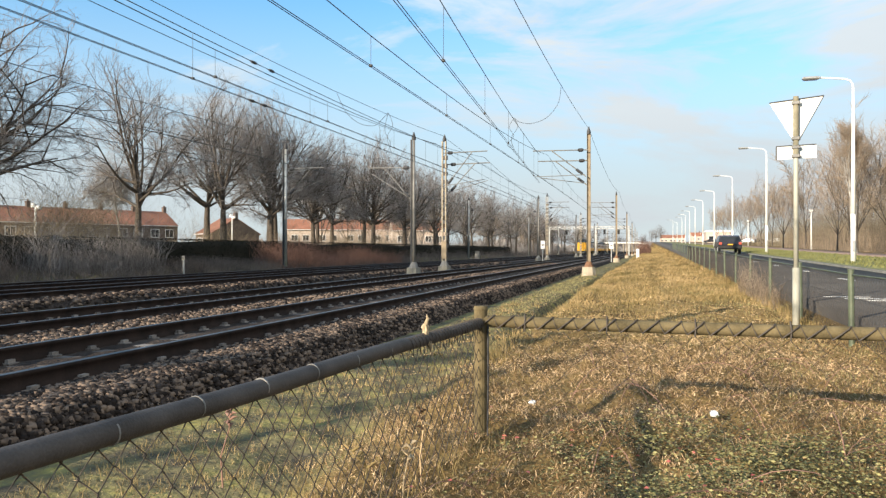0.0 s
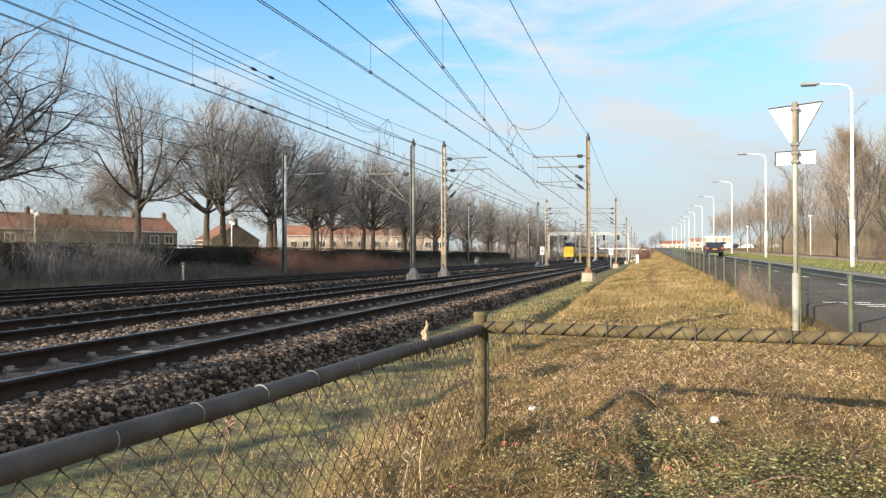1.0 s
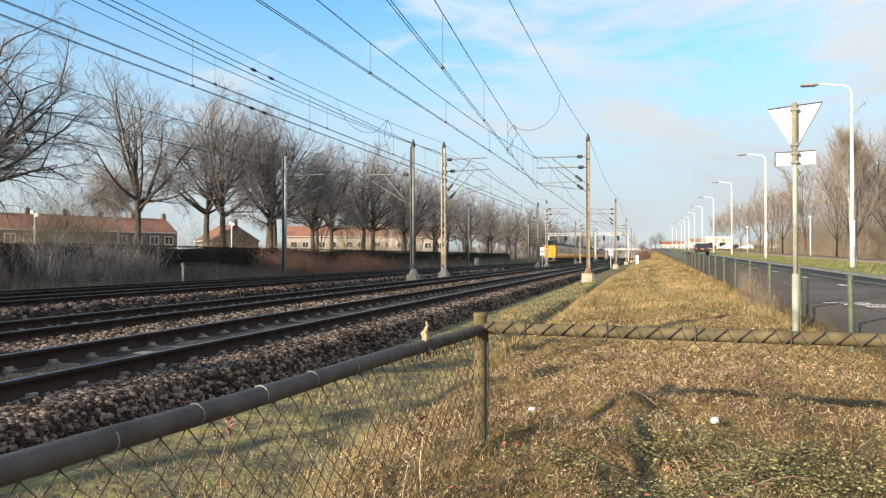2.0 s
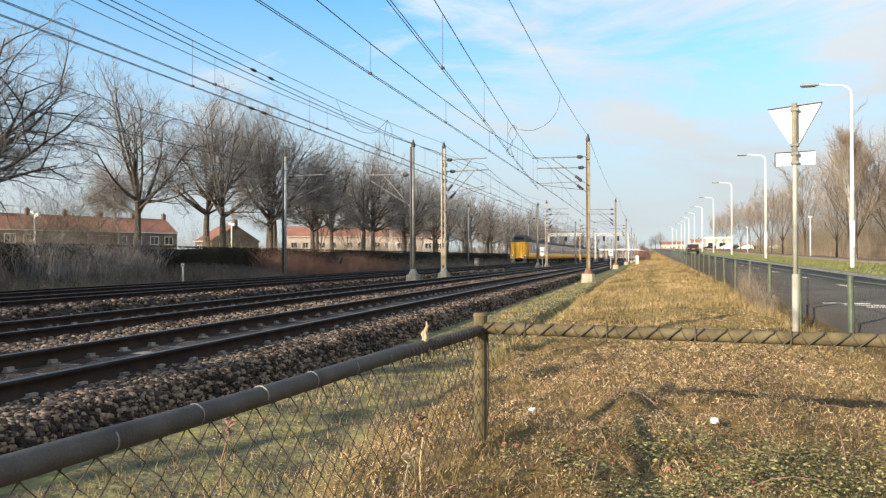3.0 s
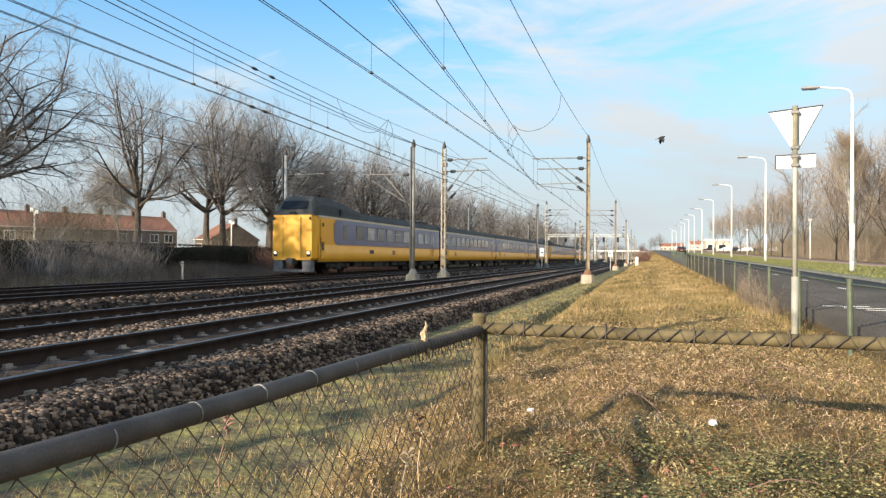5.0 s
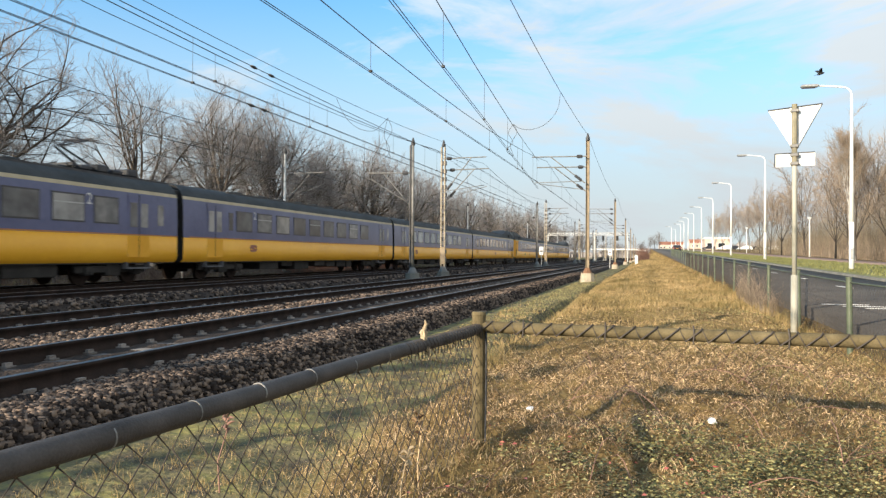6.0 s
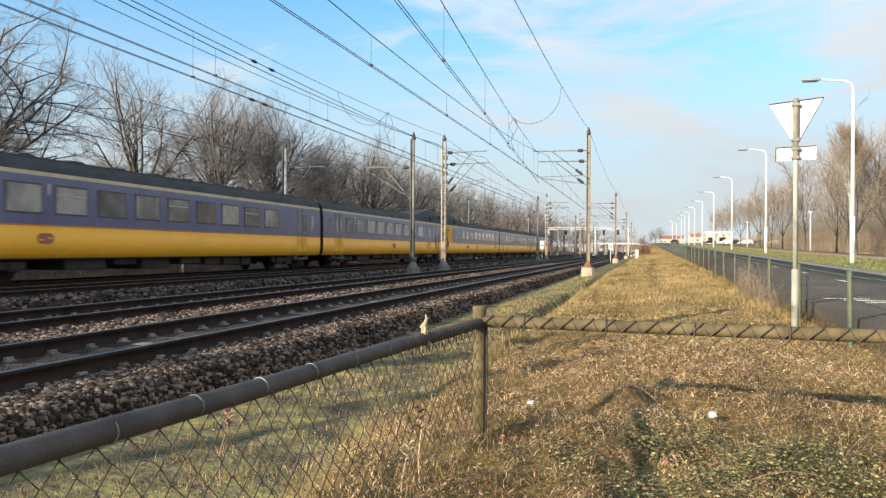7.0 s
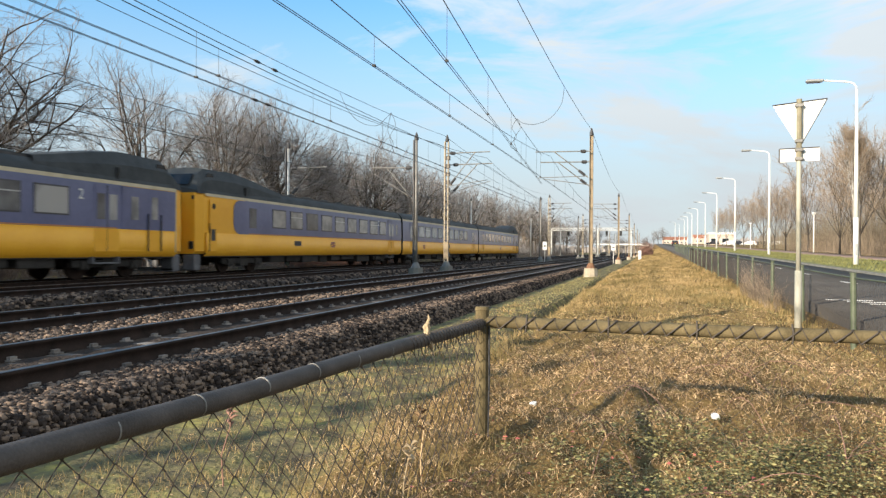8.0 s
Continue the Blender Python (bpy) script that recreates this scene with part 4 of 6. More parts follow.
hedge()
stems("far_thicket", 10000, ((18.5, 36), (44, 150)), (2.5, 6.8), OLIVE, "olive brown upright young growth between the slender trees", "thicket", 16, .22, .009, .7)
stems("far_thicket", 9000, ((17.6, 30), (40, 110)), (.5, 2.6), TWIGRED, "low russet brown thicket under the slender trees", "thicket", 6, .4, .016, 1.0)
stems("far_thicket", 9000, ((-46, -31), (88, 330)), (.8, 3.2), TWIG, "dark leafless undergrowth in the wood", "thicket", 12, .5, .03, 1.2)
stems("bramble", 700, ((2.74, 2.98), (18, 25)), (.2, 1.05), TWIGRED, "dry brown climbers on the green fence", "bramble", 13, .3, .006, 1.2)
stems("far_thicket", 5000, ((34, 60), (110, 220)), (1.5, 5.5), OLIVE, "low russet brown thicket beyond the path", "thicket", 7, .4, .035, 1.0)


def far_woods(x0, x1, y, tall, seed):
    """A distant belt of woods with an uneven top."""
    rng = np.random.default_rng(seed)
    n = 2200
    x, h = rng.uniform(x0, x1, n), tall * rng.uniform(.35, 1.0, n)
    h = h * (.75 + .3 * np.sin(x * .05 + seed))
    yy = y + rng.uniform(-25, 25, n)
    card = [(-.5, 0, 0), (.5, 0, 0), (.32, .1, .7), (.0, .05, 1.0), (-.35, .1, .75)]
    w = rng.uniform(2, 6, n)
    scatter("far_woods", card, [(0, 1, 2, 3, 4)], np.column_stack([x, yy, np.zeros(n)]), np.column_stack([w, w, h]), rng.uniform(-1, 1, n), np.zeros(n), TWIG, "distant belt of bare brown winter woods", "woods")


far_woods(-420, -40, 620, 13, 1)
far_woods(-45, 10, 760, 10, 2)
far_woods(40, 420, 620, 17, 3)


# ---- houses ----
def house(m, wall_material, wide=5.4, deep=8.0, eaves=5.6, ridge=8.0, label="", front=1):
    """A terraced house; its front looks along +x."""
    o = thing("house", label, "house", "terraced houses")
    o.matrix_basis = m
    w, d = wide / 2 - .003, deep / 2
    bm = bmesh.new()
    box(bm, -d, d, -w, w, -.2, eaves)
    part("wall", bm, wall_material, o)
    bm = bmesh.new()
    top = [bm.verts.new(p) for p in ((-d - .3, -w, eaves - .1), (0, -w, ridge), (d + .3, -w, eaves - .1), (-d - .3, w, eaves - .1), (0, w, ridge), (d + .3, w, eaves - .1))]
    low = [bm.verts.new(q.co - Vector((0, 0, .16))) for q in top]
    for a, b, c, e in ((0, 1, 4, 3), (1, 2, 5, 4)):
        bm.faces.new((top[a], top[b], top[c], top[e]))
        bm.faces.new((low[e], low[c], low[b], low[a]))
    for a, b in ((0, 1), (1, 2), (2, 5), (5, 4), (4, 3), (3, 0)):
        bm.faces.new((top[b], top[a], low[a], low[b]))
    roof = part("roof", bm, ROOF, o)
    bm = bmesh.new()
    for s in (-w, w):
        vs = [bm.verts.new(p) for p in ((-d, s, eaves), (d, s, eaves), (0, s, ridge - .15))]
        bm.faces.new(vs)
    part("gable", bm, wall_material, o)
    bm = boxes((-.3, .3, w - .55, w - .0, ridge - .5, ridge + .75), (-.34, .34, w - .6, w + .04, ridge + .65, ridge + .78))
    for s in (-.15, .15):
        rod(bm, (s, w - .28, ridge + .75), (s, w - .28, ridge + 1.0), .09)
    part("chimney", bm, BRICK, roof, "dark brick chimney")
    part("gutter", boxes((d + .28, d + .40, -w, w, eaves - .22, eaves - .1)), WHITE, o)
    for zc, rows in ((1.5, ((-1.2, 1.9), (1.5, 1.0))), (4.2, ((-1.3, 1.5), (1.2, 1.5)))):
        for c, ww in rows:
            win = part("window", boxes((d, d + .05, c - ww / 2, c + ww / 2, zc - .7, zc - .6), (d, d + .05, c - ww / 2, c + ww / 2, zc + .6, zc + .7),
                       (d, d + .05, c - ww / 2, c - ww / 2 + .1, zc - .6, zc + .6), (d, d + .05, c + ww / 2 - .1, c + ww / 2, zc - .6, zc + .6), (d, d + .05, c - .04, c + .04, zc - .6, zc + .6)), WHITE, o, "white window frame")
            part("pane", boxes((d - .02, d + .02, c - ww / 2 + .1, c + ww / 2 - .1, zc - .6, zc + .6)), DARKPANE, win)
    return o


def make_houses():
    first = house(pose(-80.6, 107.1, 0, 0, 0, -25.5), BRICK, label="dark brick terraced house with an orange tiled roof")
    for k in range(1, 8):
        copy_thing(first, pose(-80.6 - 2.32 * k, 107.1 - 4.87 * k, 0, 0, 0, -25.5))
    second = house(pose(-77, 156, 0, 0, 0, -65), RENDERW, wide=6.2, label="pale rendered terraced house with an orange tiled roof", eaves=6.2, ridge=8.6)
    for k in range(1, 4):
        copy_thing(second, pose(-77 + 5.65 * k, 156 + 2.62 * k, 0, 0, 0, -65))
    copy_thing(second, pose(-52.5, 158, -.3, 0, 0, -65))
    copy_thing(second, pose(-46.9, 160.6, -.3, 0, 0, -65))
    copy_thing(first, pose(-64, 104, -1.5, 0, 0, -120))
    # two rows far along the road
    for k in range(3):
        copy_thing(second, pose(13 + 6.2 * k, 600, 4.6, 0, 0, -90))
    for k in range(2):
        copy_thing(second, pose(31 + 6.2 * k, 520, 4.6, 0, 0, -80))


make_houses()


def garden_lamp(x, y, tall):
    o = thing("floodlight_mast", "white pole with two floodlights beyond the hedge", "lamp post", at=(x, y, .3))
    part("pole", rods(((0, 0, 0), (0, 0, tall), .07)), WHITE, o)
    part("floodlight", boxes((-.3, -.02, -.15, .15, tall - .1, tall + .2), bevel=.04), WHITE, o)
    part("floodlight", boxes((.08, .42, -.15, .15, tall - .25, tall + .02), bevel=.04), WHITE, o)


garden_lamp(-40.9, 42.0, 4.2)
garden_lamp(-45.6, 75.0, 5.0)


# ---- far along the line ----
def gantry(y):
    o = thing("signal_gantry", "pale steel signal gantry spanning all tracks", "gantry", at=(0, y, 0))
    part("beam", boxes((-25.6, -4.3, -.35, -.2, 7.0, 7.15), (-25.6, -4.3, .2, .35, 7.0, 7.15), (-25.6, -4.3, -.35, .35, 7.55, 7.7)), GALV, o)
    for k in range(18):
        x = -25.4 + 1.2 * k
        part("lattice_bar", rods(((x, -.28, 7.05), (x + .6, -.28, 7.6), .04), ((x + .6, -.28, 7.6), (x + 1.2, -.28, 7.05), .04), sides=5), WHITE, o)
    for x in (-25.2, -13.0, -4.5):
        part("leg", boxes((x - .15, x + .15, -.2, .2, 0, 7.1)), GALV, o)
    for x in (-20.6, -17.0, -10.7, -7.1):
        s = part("signal_head", boxes((x - .3, x + .3, -.6, -.4, 5.6, 6.9)), BLACK, o, "black signal board")
        part("hood", rods(((x, -.6, 6.5), (x, -.85, 6.5), .13)), BLACK, s)
        part("hanger", boxes((x - .05, x + .05, -.45, -.35, 6.8, 7.1)), GALV, o)


gantry(199.0)


def station(y):
    o = thing("platform_canopy", "long pale platform canopy on slender columns", "canopy", at=(0, y, 0))
    for x0, x1 in ((-27.5, -22.8), (-3.8, 1.0)):
        part("platform", boxes((x0, x1, 0, 160, 0, 1.1), bevel=.05), KERB, o)
    part("roof", boxes((-27.2, -3.2, 20, 32, 4.9, 5.5)), WHITE, o)
    part("roof", boxes((-3.9, .4, 5, 90, 4.5, 4.8)), WHITE, o)
    for k in range(9):
        part("column", rods(((-26.0 + 2.9 * k, 20.5, 0), (-26.0 + 2.9 * k, 20.5, 4.9), .14)), CONCRETE, o)
    for k in range(6):
        part("column", rods(((-3.0, 8 + 14 * k, 1.0), (-3.0, 8 + 14 * k, 4.6), .12)), CONCRETE, o)


station(370.0)


def trackside(x, y, tall, label, plate=(.45, .9), face=None):
    o = thing("trackside_sign", label, "sign", "trackside signs", (x, y, .0))
    part("pole", rods(((0, 0, 0), (0, 0, tall), .05)), GALV, o)
    w, h = plate
    b = part("plate", boxes((-w / 2, w / 2, -.05, -.02, tall - h, tall), bevel=.008), face or WHITE, o)
    part("bar", boxes((-w * .3, w * .3, -.056, -.05, tall - h * .6, tall - h * .45)), BLACK, b)


trackside(-12.2, 90.0, 2.6, "white trackside plate with a black bar on a pole", (.5, 1.0))
trackside(-4.2, 93.0, 2.4, "white trackside plate with a black bar on a pole", (.5, .8))
trackside(-23.2, 33.5, 1.15, "small grey marker plate on a short post", (.2, .22), STEEL)


def marker(x, y):
    z = float(ground_z(x, y))
    o = thing("marker_post", "short white marker post in the grass", "marker post", at=(x, y, z))
    part("body", boxes((-.17, .17, -.1, .1, -.1, 1.05), bevel=.05), WHITE, o)


marker(-1.0, 88.0)


def cabinet(x, y):
    o = thing("relay_cabinet", "grey trackside cabinet beside the brushwood", "cabinet", at=(x, y, .1))
    part("body", boxes((-.3, .3, -.25, .25, 0, 1.15), bevel=.02), STEEL, o)
    part("lid", boxes((-.34, .34, -.29, .29, 1.152, 1.22), bevel=.02), KERB, o)


cabinet(-23.3, 103.0)


# ---- vehicles on and beyond the road ----
def car(x, y, paint, label, turn=0, size=1.0):
    z = float(road_z(y)) + .03
    o = thing("car", label, "car", "cars", (x, y, z), turn)
    bm = bmesh.new()
    prof = [(-2.1, .35), (-2.12, .75), (-1.95, .95), (-1.65, 1.38), (-1.2, 1.46), (.2, 1.45), (.95, .98), (1.95, .82), (2.1, .6), (2.1, .35)]
    rows = []
    for s, k in ((-1, 0), (-1, 1), (1, 1), (1, 0)):
        rows.append([bm.verts.new((s * (.86 if k == 0 else .84) * (1 if zz < 1 else .84), yy, zz)) for yy, zz in prof])
    for a, b in ((rows[0], rows[3]),):
        for i in range(len(prof) - 1):
            bm.faces.new((a[i], a[i + 1], b[i + 1], b[i]))
    bm.faces.new(rows[0][::-1])
    bm.faces.new(rows[3])
    bmesh.ops.delete(bm, geom=rows[1] + rows[2], context="VERTS")
    body = part("body", bm, paint, o)
    part("rear_window", boxes((-.6, .6, -1.86, -1.82, 1.0, 1.32)), DARKPANE, body).matrix_basis = pose(0, .02, 0)
    part("bumper", boxes((-.84, .84, -2.2, -2.05, .4, .62), bevel=.05), BLACK, o)
    for s in (-1, 1):
        part("tail_light", boxes((s * .62, s * .82, -2.16, -2.08, .72, .9)), RED, o)
        for yy in (-1.3, 1.3):
            wh = part("wheel", rods(((s * .66, yy, .31), (s * .86, yy, .31), .31), sides=16), BLACK, o)
            part("rim", rods(((s * .8, yy, .31), (s * .875, yy, .31), .2), sides=12), GALV, wh)
    part("number_plate", boxes((-.2, .2, -2.215, -2.2, .68, .76)), YELLOW, o)
    return o


DRIVER = car(6.6, 91.0, CARPAINT, "dark estate car driving away along the road")
for k, (x, y, p) in enumerate(((24, 250, WHITE), (27, 256, CARPAINT), (30, 248, WHITE), (34, 254, CARPAINT), (38, 250, WHITE), (21, 270, CARPAINT), (43, 256, WHITE))):
    car(x, y, p, ("white", "black", "white", "black", "white", "black", "white")[k] + " parked car in front of the low hall", 90)


def hall(x, y, w, d, h, label):
    o = thing("low_hall", label, "building", at=(x, y, float(road_z(y)) - .3))
    part("wall", boxes((-w / 2, w / 2, 0, d, 0, h)), RENDERW, o)
    part("roof_edge", boxes((-w / 2 - .2, w / 2 + .2, -.25, d, h, h + .6)), WHITE, o)
    for k in range(int(w / 4)):
        xx = -w / 2 + 2 + 4 * k
        win = part("window", boxes((xx - 1.3, xx + 1.3, -.06, 0, 1.0, 2.9)), WHITE, o)
        part("pane", boxes((xx - 1.2, xx + 1.2, -.08, -.06, 1.1, 2.8)), DARKPANE, win)


hall(26.5, 300, 9, 14, 4.4, "low pale commercial hall with a white fascia")




# ---- the train ----
LOW = [(1.30, .78), (1.41, .90), (1.435, 1.15), (1.435, 1.79)]
UP = [(1.435, 1.79), (1.435, 2.3), (1.42, 3.0), (1.395, 3.37)]
BAND = [(1.398, 3.37), (1.375, 3.50)]
TOP = [(1.365, 3.50), (1.28, 3.70), (1.05, 3.92), (.65, 4.04), (0, 4.10)]


def both(prof):
    return prof + [(-x, z) for x, z in prof[::-1]]


def shell(name, prof, y0, y1, material, o, label="", closed=True, smooth=False):
    """A band of the body on both sides, drawn along the car."""
    if closed:
        ob = raw(name, *sweep(both(prof), y0, y1, 6), material, o, smooth)
    else:
        a, fa = sweep(prof, y0, y1, 6)
        b, fb = sweep([(-x, z) for x, z in prof[::-1]], y0, y1, 6)
        ob = raw(name, np.concatenate([a, b]), list(fa) + [tuple(i + len(a) for i in q) for q in fb], material, o, smooth)
    return tagged(ob, label) if label else ob


def digit(text, x, y, z, size, material, parent):
    cu = bpy.data.curves.new("digit", "FONT")
    cu.body, cu.size, cu.extrude, cu.align_x = text, size, .002, "CENTER"
    tmp = new("tmp", cu)
    me = bpy.data.meshes.new_from_object(tmp.evaluated_get(bpy.context.evaluated_depsgraph_get()))
    bpy.data.objects.remove(tmp)
    me.materials.append(material)
    ob = new("class_number", me)
    ob.parent = parent
    ob.matrix_basis = pose(x, y, z, 90, 0, 90 if x > 0 else -90)


def plate(prof, x, t, material, name, o, flip=1, label=""):
    """A thin plate with the outline prof of (y, z), at x."""
    bm = bmesh.new()
    a = [bm.verts.new((flip * x, y, z)) for y, z in prof]
    b = [bm.verts.new((flip * (x + t), y, z)) for y, z in prof]
    bm.faces.new(a)
    bm.faces.new(b[::-1])
    for i in range(len(a)):
        j = (i + 1) % len(a)
        bm.faces.new((a[i], b[i], b[j], a[j]))
    bmesh.ops.recalc_face_normals(bm, faces=bm.faces)
    return part(name, bm, material, o, label)


def window(o, y, w, s, z0=2.16, z1=3.12, bar=False):
    win = plate([(y - w / 2, z0), (y + w / 2, z0), (y + w / 2, z1), (y - w / 2, z1)], 1.415, .026, FRAMEGREY, "window", o, s)
    e = .055
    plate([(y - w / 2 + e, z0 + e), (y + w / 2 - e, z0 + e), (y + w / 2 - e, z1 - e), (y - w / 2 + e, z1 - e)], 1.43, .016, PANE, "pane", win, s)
    if bar:
        plate([(y - w / 2 + e, z1 - .34), (y + w / 2 - e, z1 - .34), (y + w / 2 - e, z1 - .30), (y - w / 2 + e, z1 - .30)], 1.44, .012, GALV, "bar", win, s)


def door(o, y, s, w=.62):
    d = plate([(y - w, 1.0), (y + w, 1.0), (y + w, 3.3), (y - w, 3.3)], 1.43, .007, BLUE, "door", o, s)
    plate([(y - w, .98), (y + w, .98), (y + w, 1.79), (y - w, 1.79)], 1.432, .009, YELLOW, "door_panel", d, s)
    for q in (-.3, .3):
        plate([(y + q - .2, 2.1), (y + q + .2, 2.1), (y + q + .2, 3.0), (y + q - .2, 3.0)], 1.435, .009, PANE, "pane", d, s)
    plate([(y - .012, 1.0), (y + .012, 1.0), (y + .012, 3.3), (y - .012, 3.3)], 1.44, .006, BLACK, "door_seam", d, s)
    part("step", boxes((s * 1.2, s * 1.46, y - w, y + w, .55, .6), (s * 1.2, s * 1.44, y - w - .04, y - w, .55, .8), (s * 1.2, s * 1.44, y + w, y + w + .04, .55, .8)), PLOUGH, o, "grey steel door step")


def bogie(o, y):
    b = part("bogie", boxes((-1.15, -.95, y - 1.8, y + 1.8, .42, .68), (.95, 1.15, y - 1.8, y + 1.8, .42, .68), (-1.1, 1.1, y - .3, y + .3, .45, .8), (-1.18, -.9, y - .35, y + .35, .3, .8), (.9, 1.18, y - .35, y + .35, .3, .8), bevel=.03), UNDER, o)
    for dy in (-1.25, 1.25):
        for s in (-1, 1):
            part("wheel", rods(((s * .69, y + dy, .46), (s * .83, y + dy, .46), .46), sides=20), RUST, b)
            part("axle_box", boxes((s * .9, s * 1.25, y + dy - .2, y + dy + .2, .34, .66), bevel=.04), UNDER, b)
        for s in (-1, 1):
            part("lamp_bracket", rods(((s * 1.22, y + dy, .44), (s * 1.3, y + dy, .44), .07), sides=10), UNDER, b)


def car_body(ln, cab=False, wagon="yellow and blue railcar", lamps=None, grade="2"):
    """A railcar, its middle at the origin; a cab looks along -y."""
    o = thing("railcar", wagon, "railcar", "cars of the train")
    h = ln / 2
    y0, y1 = -h + (.9 if cab else .2), h - .2
    shell("lower_side", LOW, y0, y1, YELLOW, o, "glossy yellow lower side")
    b0 = y0 + 3.2 if cab else y0
    shell("upper_side", UP, b0, y1, BLUE, o, "dark blue window band", closed=False)
    shell("cantrail", BAND, y0, y1, CREAM, o, "cream stripe below the roof", closed=False)
    shell("roof", TOP, y0 if not cab else y0 + .2, y1, ROOFGREY, o, "dark grey ribbed roof", smooth=True)
    ends = [y1] if cab else [y0, y1]
    for y in ends:
        bm = bmesh.new()
        bm.faces.new([bm.verts.new((x, y, z)) for x, z in both(LOW + UP + BAND + TOP)])
        part("end_wall", bm, BLACK, o)
        s = 1 if y > 0 else -1
        part("gangway", boxes((-1.22, 1.22, min(y, y + s * .21), max(y, y + s * .21), .85, 3.75), bevel=.06), BLACK, o, "black rubber gangway bellows")
    part("floor", boxes((-1.3, 1.3, y0 + .1, y1 - .05, .74, .95)), UNDER, o)
    for y in (-h + (4.4 if cab else 3.6), h - 3.6):
        bogie(o, y)
    r = random.Random(int(ln * 10) + cab)
    y = -h + 7.0
    while y < h - 7:
        w = r.uniform(.8, 2.2)
        part("equipment_box", boxes((-1.2, 1.22 - r.uniform(0, .15), y, y + w, r.uniform(.3, .5), .76), bevel=.03), UNDER, o)
        y += w + r.uniform(.15, .7)
    for s in (-1, 1):
        for yy in ((h - 2.55,) if cab else (-h + 2.55, h - 2.55)):
            door(o, yy, s)
            plate([(yy + 1.1, 2.2), (yy + 1.45, 2.2), (yy + 1.45, 3.0), (yy + 1.1, 3.0)], 1.43, .008, PANE, "small_window", o, s)
        k, start, n = 0, -h + (7.4 if cab else 5.0), (8 if cab else 9)
        for k in range(n):
            window(o, start + 1.94 * k, 1.45, s, bar=k % 3 == 1)
        if cab:
            window(o, h - 4.3, 1.25, s)
        else:
            digit(grade, s * 1.445, -h + 5.97, 2.8, .5, WHITE, o)
        if cab:
            digit("2", s * 1.445, h - 5.14, 2.8, .55, WHITE, o)
        e = 8.0 if cab else 0.0
        mid_y = -7.4 + e
        oval = [(mid_y + sx * .17 + .17 * math.cos(a), 1.40 + .165 * math.sin(a)) for sx, a0 in ((1, -90), (-1, 90)) for a in np.radians(np.linspace(a0, a0 + 180, 8))]
        lg = plate(oval, 1.437, .005, REDBROWN, "emblem", o, s, "dull red oval emblem")
        for sx in (-1, 1):
            plate([(mid_y + sx * .17 - .10, 1.36 + sx * .03), (mid_y + sx * .17 + .10, 1.36 + sx * .03), (mid_y + sx * .17 + .10, 1.41 + sx * .03), (mid_y + sx * .17 - .10, 1.41 + sx * .03)], 1.441, .004, YELLOW, "emblem_bar", lg, s)
        plate([(y0 + .4, 1.80), (y1, 1.80), (y1, 1.835), (y0 + .4, 1.835)] if not cab else [(b0 + .3, 1.80), (y1, 1.80), (y1, 1.835), (b0 + .3, 1.835)], 1.437, .004, ORANGE, "seam_strip", o, s)
    for k in range(9):
        yy = -h + 6 + k * (ln - 9) / 8
        part("roof_vent", boxes((-.55, .55, yy - .35, yy + .35, 4.02, 4.14), bevel=.04), ROOFGREY, o)
    for s in (-1, 1):
        part("roof_rib", boxes((s * .9, s * 1.02, y0 + 4, y1, 3.93, 4.0)), DARK, o)
    if cab:
        cab_front(o, y0, b0, lamps or DARKPANE)
    return o


